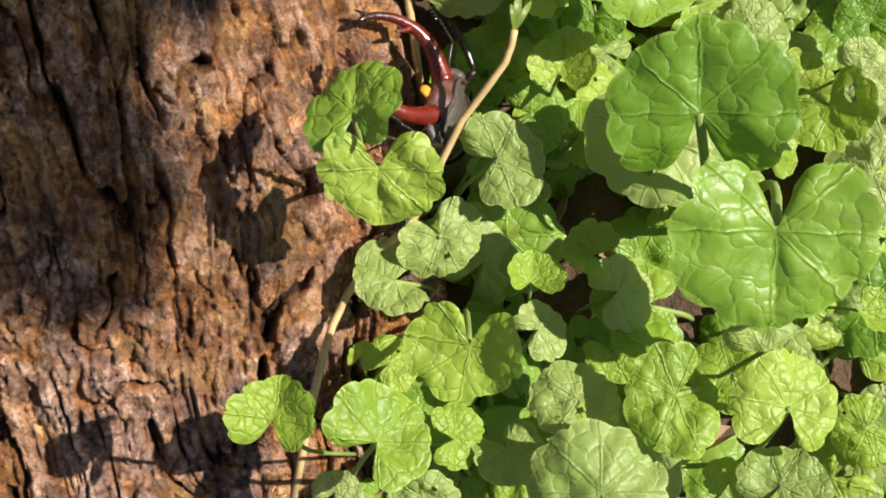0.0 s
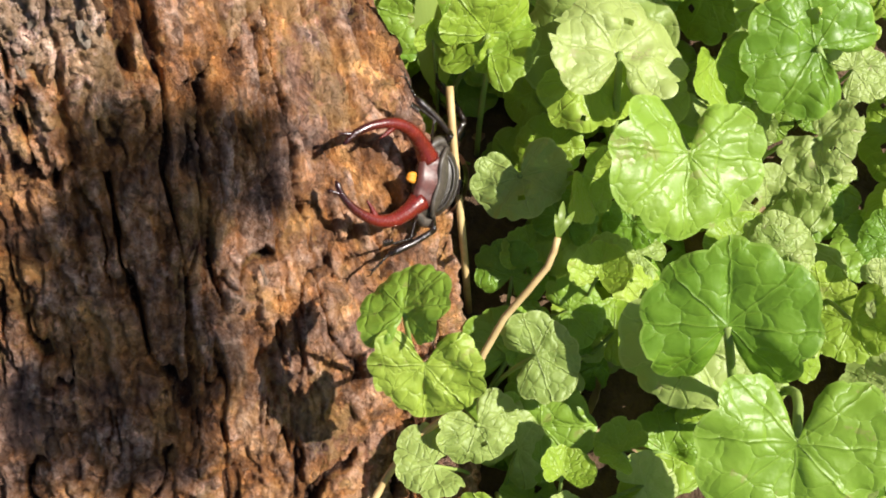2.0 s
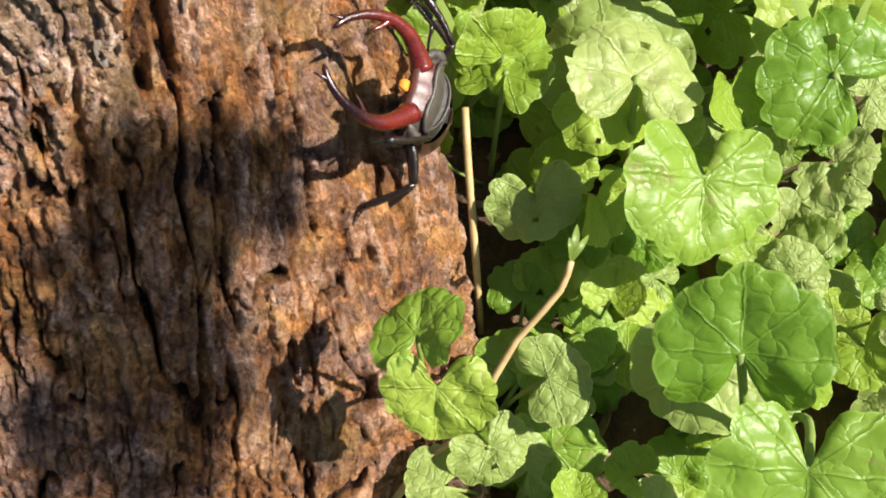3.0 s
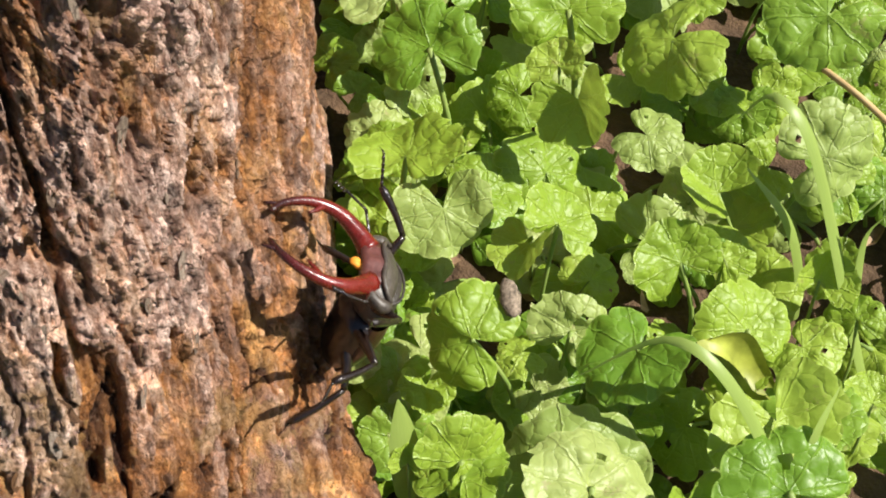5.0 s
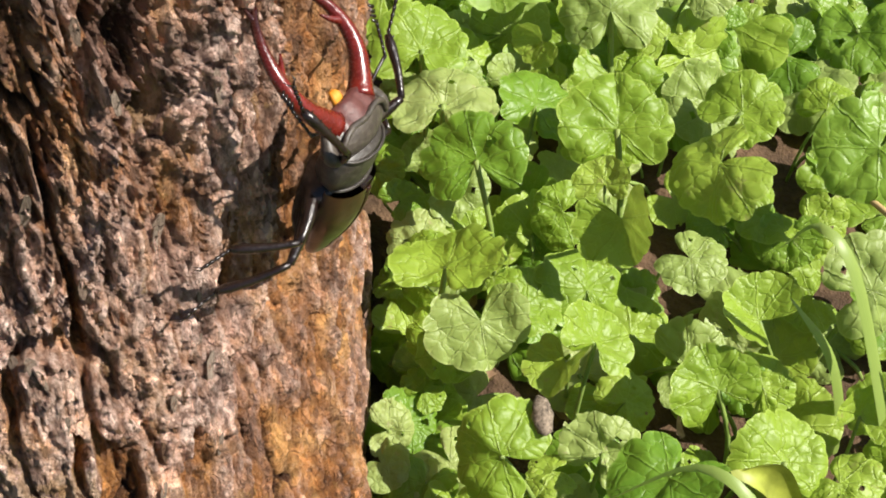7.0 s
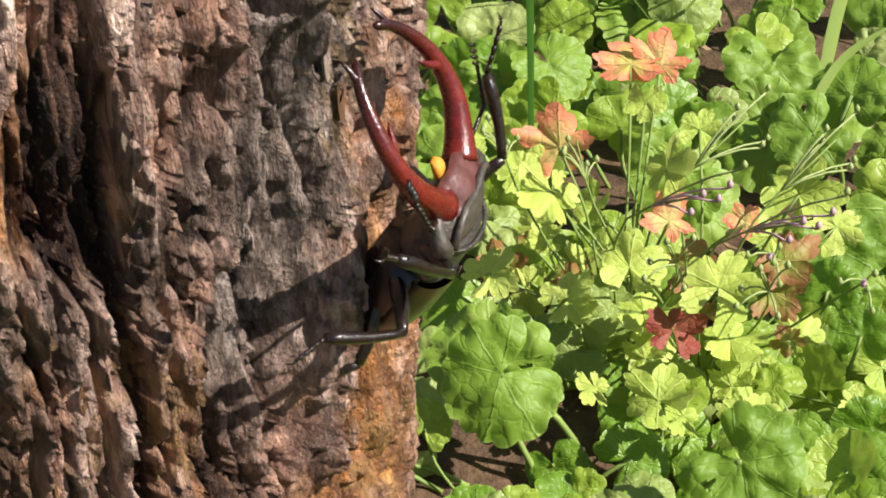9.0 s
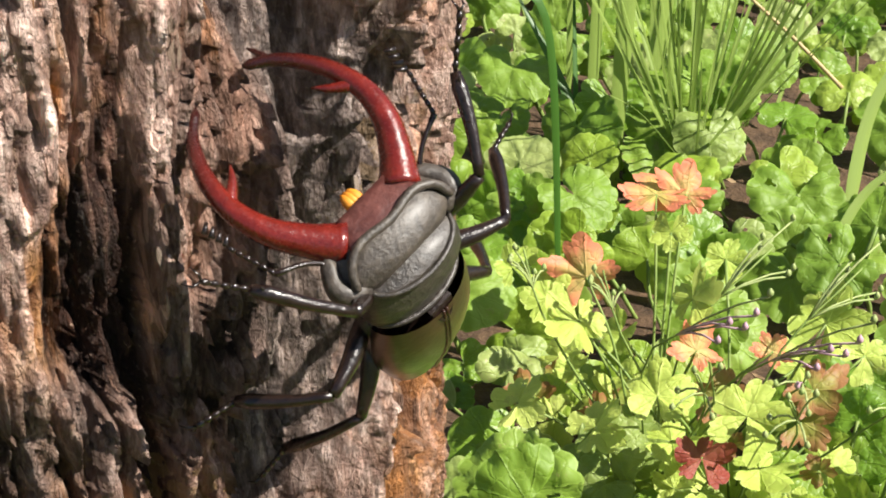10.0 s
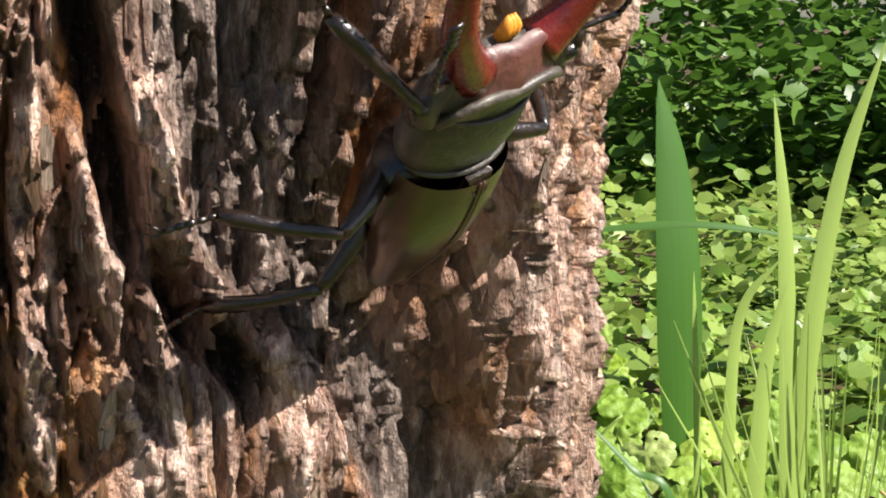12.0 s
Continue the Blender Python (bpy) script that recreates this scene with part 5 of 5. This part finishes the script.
    cheek = [tube(curve_points([Vector((s * x * MM, y * MM, z * MM)) for x, y, z in ((8.4, 10.2, 0.8), (11.4, 11.8, 1.0), (12.0, 14.0, 1.0), (10.4, 16.8, 0.8), (9.0, 18.2, 0.6))], 12), [x * MM for x in (0.8, 1.3, 1.7, 1.9, 1.9, 1.8, 1.6, 1.5, 1.4, 1.2, 1.0, 0.7)], 10) for s in (1, -1)]
    neck = Vector((0, 10 * MM, 0))

    def on_head(name, shape, material, label=""):
        v, q = shape
        return put(name, mesh_from(name, [Vector(p) - neck for p in v], q, material), head, None, label)

    v, q = merge([skull, ridge, *cheek])
    head = put("head", mesh_from("head", [Vector(p) - neck for p in v], q, M_HEAD), b, Matrix.Translation(neck), "broad dusty grey-black head with a raised ridge")
    # sloping red plate between the jaws
    plate = []
    for i in range(7):
        u = i / 6
        w = 7.6 - 2.4 * u
        for k in range(9):
            x = (k / 8 * 2 - 1) * w
            plate.append(Vector((x, 15.2 + 5.4 * u, 4.75 - 2.6 * u ** 1.3 - 0.9 * (x / 8) ** 2 + 0.25 * math.cos(x))) * MM)
    top = len(plate)
    plate += [p - Vector((0, 0, 1.4 * MM)) for p in plate]
    cover = [(i * 9 + k, i * 9 + k + 1, i * 9 + k + 10, i * 9 + k + 9) for i in range(6) for k in range(8)]
    rim = [k for k in range(9)] + [i * 9 + 8 for i in range(1, 7)] + [54 + k for k in range(7, -1, -1)] + [i * 9 for i in range(5, 0, -1)]
    cover += [(rim[i], top + rim[i], top + rim[(i + 1) % len(rim)], rim[(i + 1) % len(rim)]) for i in range(len(rim))]
    on_head("face_plate", (plate, cover), M_FRONS, "dull red sloping plate between the jaws")
    for s in (1, -1):
        eye = loft([(13.4 + d, r, r, r, 0.2) for d, r in ((-1.2, 0.3), (-0.7, 0.9), (0, 1.2), (0.7, 0.9), (1.2, 0.3))], 12)
        v = [(x + s * 12.4 * MM, y, z) for x, y, z in eye[0]]
        on_head("eye", (v, eye[1]), M_CHITIN)
        # antler jaws
        keys = mm([(s * 6.4, 17.6, 0.6), (s * 9.8, 21.6, 0.6), (s * 13.0, 27.0, 0.2), (s * 14.0, 33.0, -1.0), (s * 12.6, 39.2, -2.8), (s * 9.2, 44.6, -4.8), (s * 5.0, 47.6, -6.2)])
        n = 30
        pts = curve_points(keys, n)
        rad = [(3.5 - 2.7 * (i / (n - 1)) ** 0.62) * MM for i in range(n)]
        rad[-1] = 0.3 * MM
        v1 = tube(pts, rad, 14)
        tooth = tube(curve_points(mm([(s * 13.6, 33.4, -1.0), (s * 10.8, 35.4, -1.6), (s * 8.8, 37.6, -2.2)]), 7), [x * MM for x in (1.3, 1.1, 0.9, 0.75, 0.6, 0.4, 0.12)], 9)
        fork = tube(curve_points(mm([(s * 8.6, 45.2, -5.0), (s * 8.2, 47.8, -6.2), (s * 8.0, 49.4, -7.2)]), 6), [x * MM for x in (0.75, 0.65, 0.55, 0.42, 0.3, 0.12)], 8)
        on_head("mandible", merge([v1, tooth, fork]), M_MANDIBLE, "glossy red antler-shaped jaw with an inner tooth")
        # feeler: long scape, elbow, comb club
        scape = tube(curve_points(mm([(s * 9.6, 16.6, 0.6), (s * 13.0, 19.5, 2.2), (s * 17.5, 21.5, 3.4)]), 7), [0.42 * MM] * 6 + [0.55 * MM], 7)
        beads = [tube(mm([(s * (17.5 + 0.35 * k), 21.5 + 1.25 * k, 3.4), (s * (17.6 + 0.35 * k), 22.1 + 1.25 * k, 3.4), (s * (17.75 + 0.35 * k), 22.7 + 1.25 * k, 3.4)]), [0.35 * MM, 0.48 * MM, 0.30 * MM], 6) for k in range(6)]
        comb = [tube(mm([(s * (19.6 + 0.3 * k), 29.2 + 1.1 * k, 3.4), (s * (18.2 + 0.3 * k), 30.2 + 1.1 * k, 3.4)]), [0.55 * MM, 0.28 * MM], 6) for k in range(4)]
        on_head("antenna", merge([scape, *beads, *comb]), M_CHITIN)
    tuft = [tube(curve_points(mm([(x * 0.7, 18.6, -1.0), (x * 0.7, 21.4, -0.6), (x * 0.5, 23.0, -1.4)]), 6), [0.5 * MM, 0.9 * MM, 1.0 * MM, 0.9 * MM, 0.6 * MM, 0.15 * MM], 7) for x in (-1.1, 0.0, 1.1)]
    on_head("mouth_brush", merge(tuft), M_BRUSH, "orange hairy mouth brush")
    # legs: hip, knee, ankle and toe in millimetres, from the hip
    legs = []
    plan = (("fore", (7.0, 6.0, -3.0), (7.5, 9.0, 5.0), (15.5, 17.0, -6.0), (20.5, 24.0, -9.0)),
            ("middle", (7.5, -3.5, -3.5), (13.0, -1.0, 5.0), (22.5, -3.5, -7.0), (29.0, -5.0, -9.5)),
            ("hind", (6.5, -10.0, -3.5), (10.5, -9.5, 4.5), (19.0, -21.0, -6.5), (23.5, -29.0, -9.5)))
    for s in (1, -1):
        for k, (_, hip, knee, ankle, toe) in enumerate(plan):
            kn, an, to = [Vector((s * p[0], p[1], p[2])) * MM for p in (knee, ankle, toe)]
            femur = tube(curve_points([Vector((0, 0, 0)), kn * 0.5 + Vector((0, 0, 0.6 * MM)), kn], 9), [x * MM for x in (1.2, 1.5, 1.65, 1.65, 1.55, 1.4, 1.25, 1.1, 0.95)], 9)
            coxa = tube([Vector((-s * 2.6 * MM, 0, 0)), Vector((0, 0, 0)), Vector((s * 0.8 * MM, 0, 0.3 * MM))], [1.7 * MM, 1.9 * MM, 1.2 * MM], 8)
            leg = put("leg", mesh_from("leg", *merge([femur, coxa]), M_CHITIN), b, pose(s * hip[0] * MM, hip[1] * MM, hip[2] * MM), "black glossy thigh and hip")
            out = (an - kn).normalized()
            spur = [tube([kn + (an - kn) * f, kn + (an - kn) * (f + 0.06) + Vector((0, (1 if k == 0 else -1) * 1.9 * MM, 0.5 * MM))], [0.5 * MM, 0.08 * MM], 5) for f in (0.45, 0.65, 0.85)]
            tib = tube(curve_points([kn, (kn + an) / 2 + Vector((0, 0, 0.7 * MM)), an], 8), [x * MM for x in (0.85, 0.9, 0.95, 1.0, 1.1, 1.2, 1.3, 0.9)], 8)
            put("shin", mesh_from("shin", *merge([tib, *spur]), M_CHITIN), leg, None, "black spiny shin")
            seg = []
            for j in range(5):
                p0, p1 = an + (to - an) * (j / 5), an + (to - an) * ((j + 1) / 5)
                seg.append(tube([p0, p0 * 0.35 + p1 * 0.65, p1], [0.32 * MM, 0.55 * MM, 0.36 * MM], 6))
            for c in (1, -1):
                d = (to - an).normalized()
                sw = d.cross(Vector((0, 0, 1))).normalized() * c
                seg.append(tube([to, to + d * 1.0 * MM + sw * 1.0 * MM, to + d * 1.6 * MM + sw * 1.3 * MM - Vector((0, 0, 1.2 * MM))], [0.3 * MM, 0.22 * MM, 0.05 * MM], 5))
            put("foot", mesh_from("foot", *merge(seg), M_CHITIN), leg, None, "thin jointed foot with claws")
            legs.append((leg, s, k, hip))
    return b, legs, head


M_HEAD = plain_material("head_chitin", (0.028, 0.022, 0.018), (0.10, 0.080, 0.062), 520.0, 0.48, 0.0009, Coat_Weight=0.25, Coat_Roughness=0.35)
M_FRONS = plain_material("frons_chitin", (0.055, 0.014, 0.011), (0.15, 0.050, 0.040), 420.0, 0.45, 0.0007, Coat_Weight=0.5, Coat_Roughness=0.38)
beetle, beetle_legs, beetle_head = build_beetle()

# seconds, place, turn of the beetle as it climbs
BEETLE = [
    (0, 0.1341, -0.2155, 0.0257, 87.3, 24.4, 62.9),
    (0.5, 0.1385, -0.1845, 0.0413, 101.4, 26.8, 93.9),
    (1, 0.1308, -0.1829, 0.0339, 112.5, -18.4, 73.1),
    (1.5, 0.1267, -0.1802, 0.0297, 86.1, -13.0, 67.1),
    (2, 0.1248, -0.1710, 0.0397, 86.1, -15.9, 70.4),
    (2.5, 0.1190, -0.1660, 0.0595, 91.6, -14.2, 65.3),
    (2.7, 0.1190, -0.1630, 0.0650, 92.5, -10.0, 66.0),
    (4.3, 0.1230, -0.0990, 0.1210, 115.0, 16.8, 84.0),
    (4.5, 0.1230, -0.0992, 0.1210, 115.5, 16.8, 84.8),
    (5, 0.1205, -0.1025, 0.1090, 117.0, 15.5, 88.0),
    (5.5, 0.1188, -0.0995, 0.1256, 118.2, 14.7, 90.3),
    (6, 0.1146, -0.1062, 0.1418, 116.7, 12.0, 71.0),
    (6.5, 0.1075, -0.1010, 0.1745, 100.1, 17.0, 60.9),
    (6.7, 0.1080, -0.0975, 0.1850, 101.0, 16.5, 61.5),
    (8.3, 0.1185, -0.0200, 0.2610, 120.0, 11.5, 77.5),
    (8.5, 0.1195, -0.0200, 0.2676, 121.0, 10.7, 79.2),
    (9, 0.1252, -0.0184, 0.2960, 122.0, -9.2, 88.9),
    (9.5, 0.1253, -0.0166, 0.2993, 114.6, -33.7, 77.5),
    (10, 0.1261, -0.0515, 0.3316, 110.6, -25.7, 60.1),
    (10.5, 0.1115, -0.0515, 0.3556, 111.0, -15.6, 55.1),
    (11, 0.1100, -0.0590, 0.3837, 126.5, -9.5, 58.8),
    (11.5, 0.1115, -0.0680, 0.4068, 129.1, -11.7, 62.4),
    (12, 0.1161, -0.0655, 0.4225, 131.1, -15.0, 65.5),
]


def motions():
    walk(beetle, [(r[0], pose(*r[1:])) for r in BEETLE])
    nods = ((0, -42), (0.5, -42), (1, -57), (1.5, -37), (2, -29), (2.5, -37), (2.7, -38), (4.3, -56), (4.5, -56), (5, -70), (5.5, -56), (6.0, -55), (6.5, -47), (6.7, -46), (8.3, -38), (8.5, -37), (9.0, -46), (9.5, -27), (10, -66), (10.5, -8), (11, 0), (12, 4))
    walk(beetle_head, [(t, pose(0, 10 * MM, 0, a)) for t, a in nods])
    for leg, s, k, hip in beetle_legs:
        phase = 0.0 if (k + (s > 0)) % 2 else math.pi
        rows = []
        for i in range(61):
            t = i * 0.2
            a = 2 * math.pi * t / 0.8 + phase
            rows.append((t, pose(s * hip[0] * MM, hip[1] * MM, hip[2] * MM, 0, -s * 5 * max(0.0, math.cos(a)), s * 13 * math.sin(a))))
        walk(leg, rows)


motions()
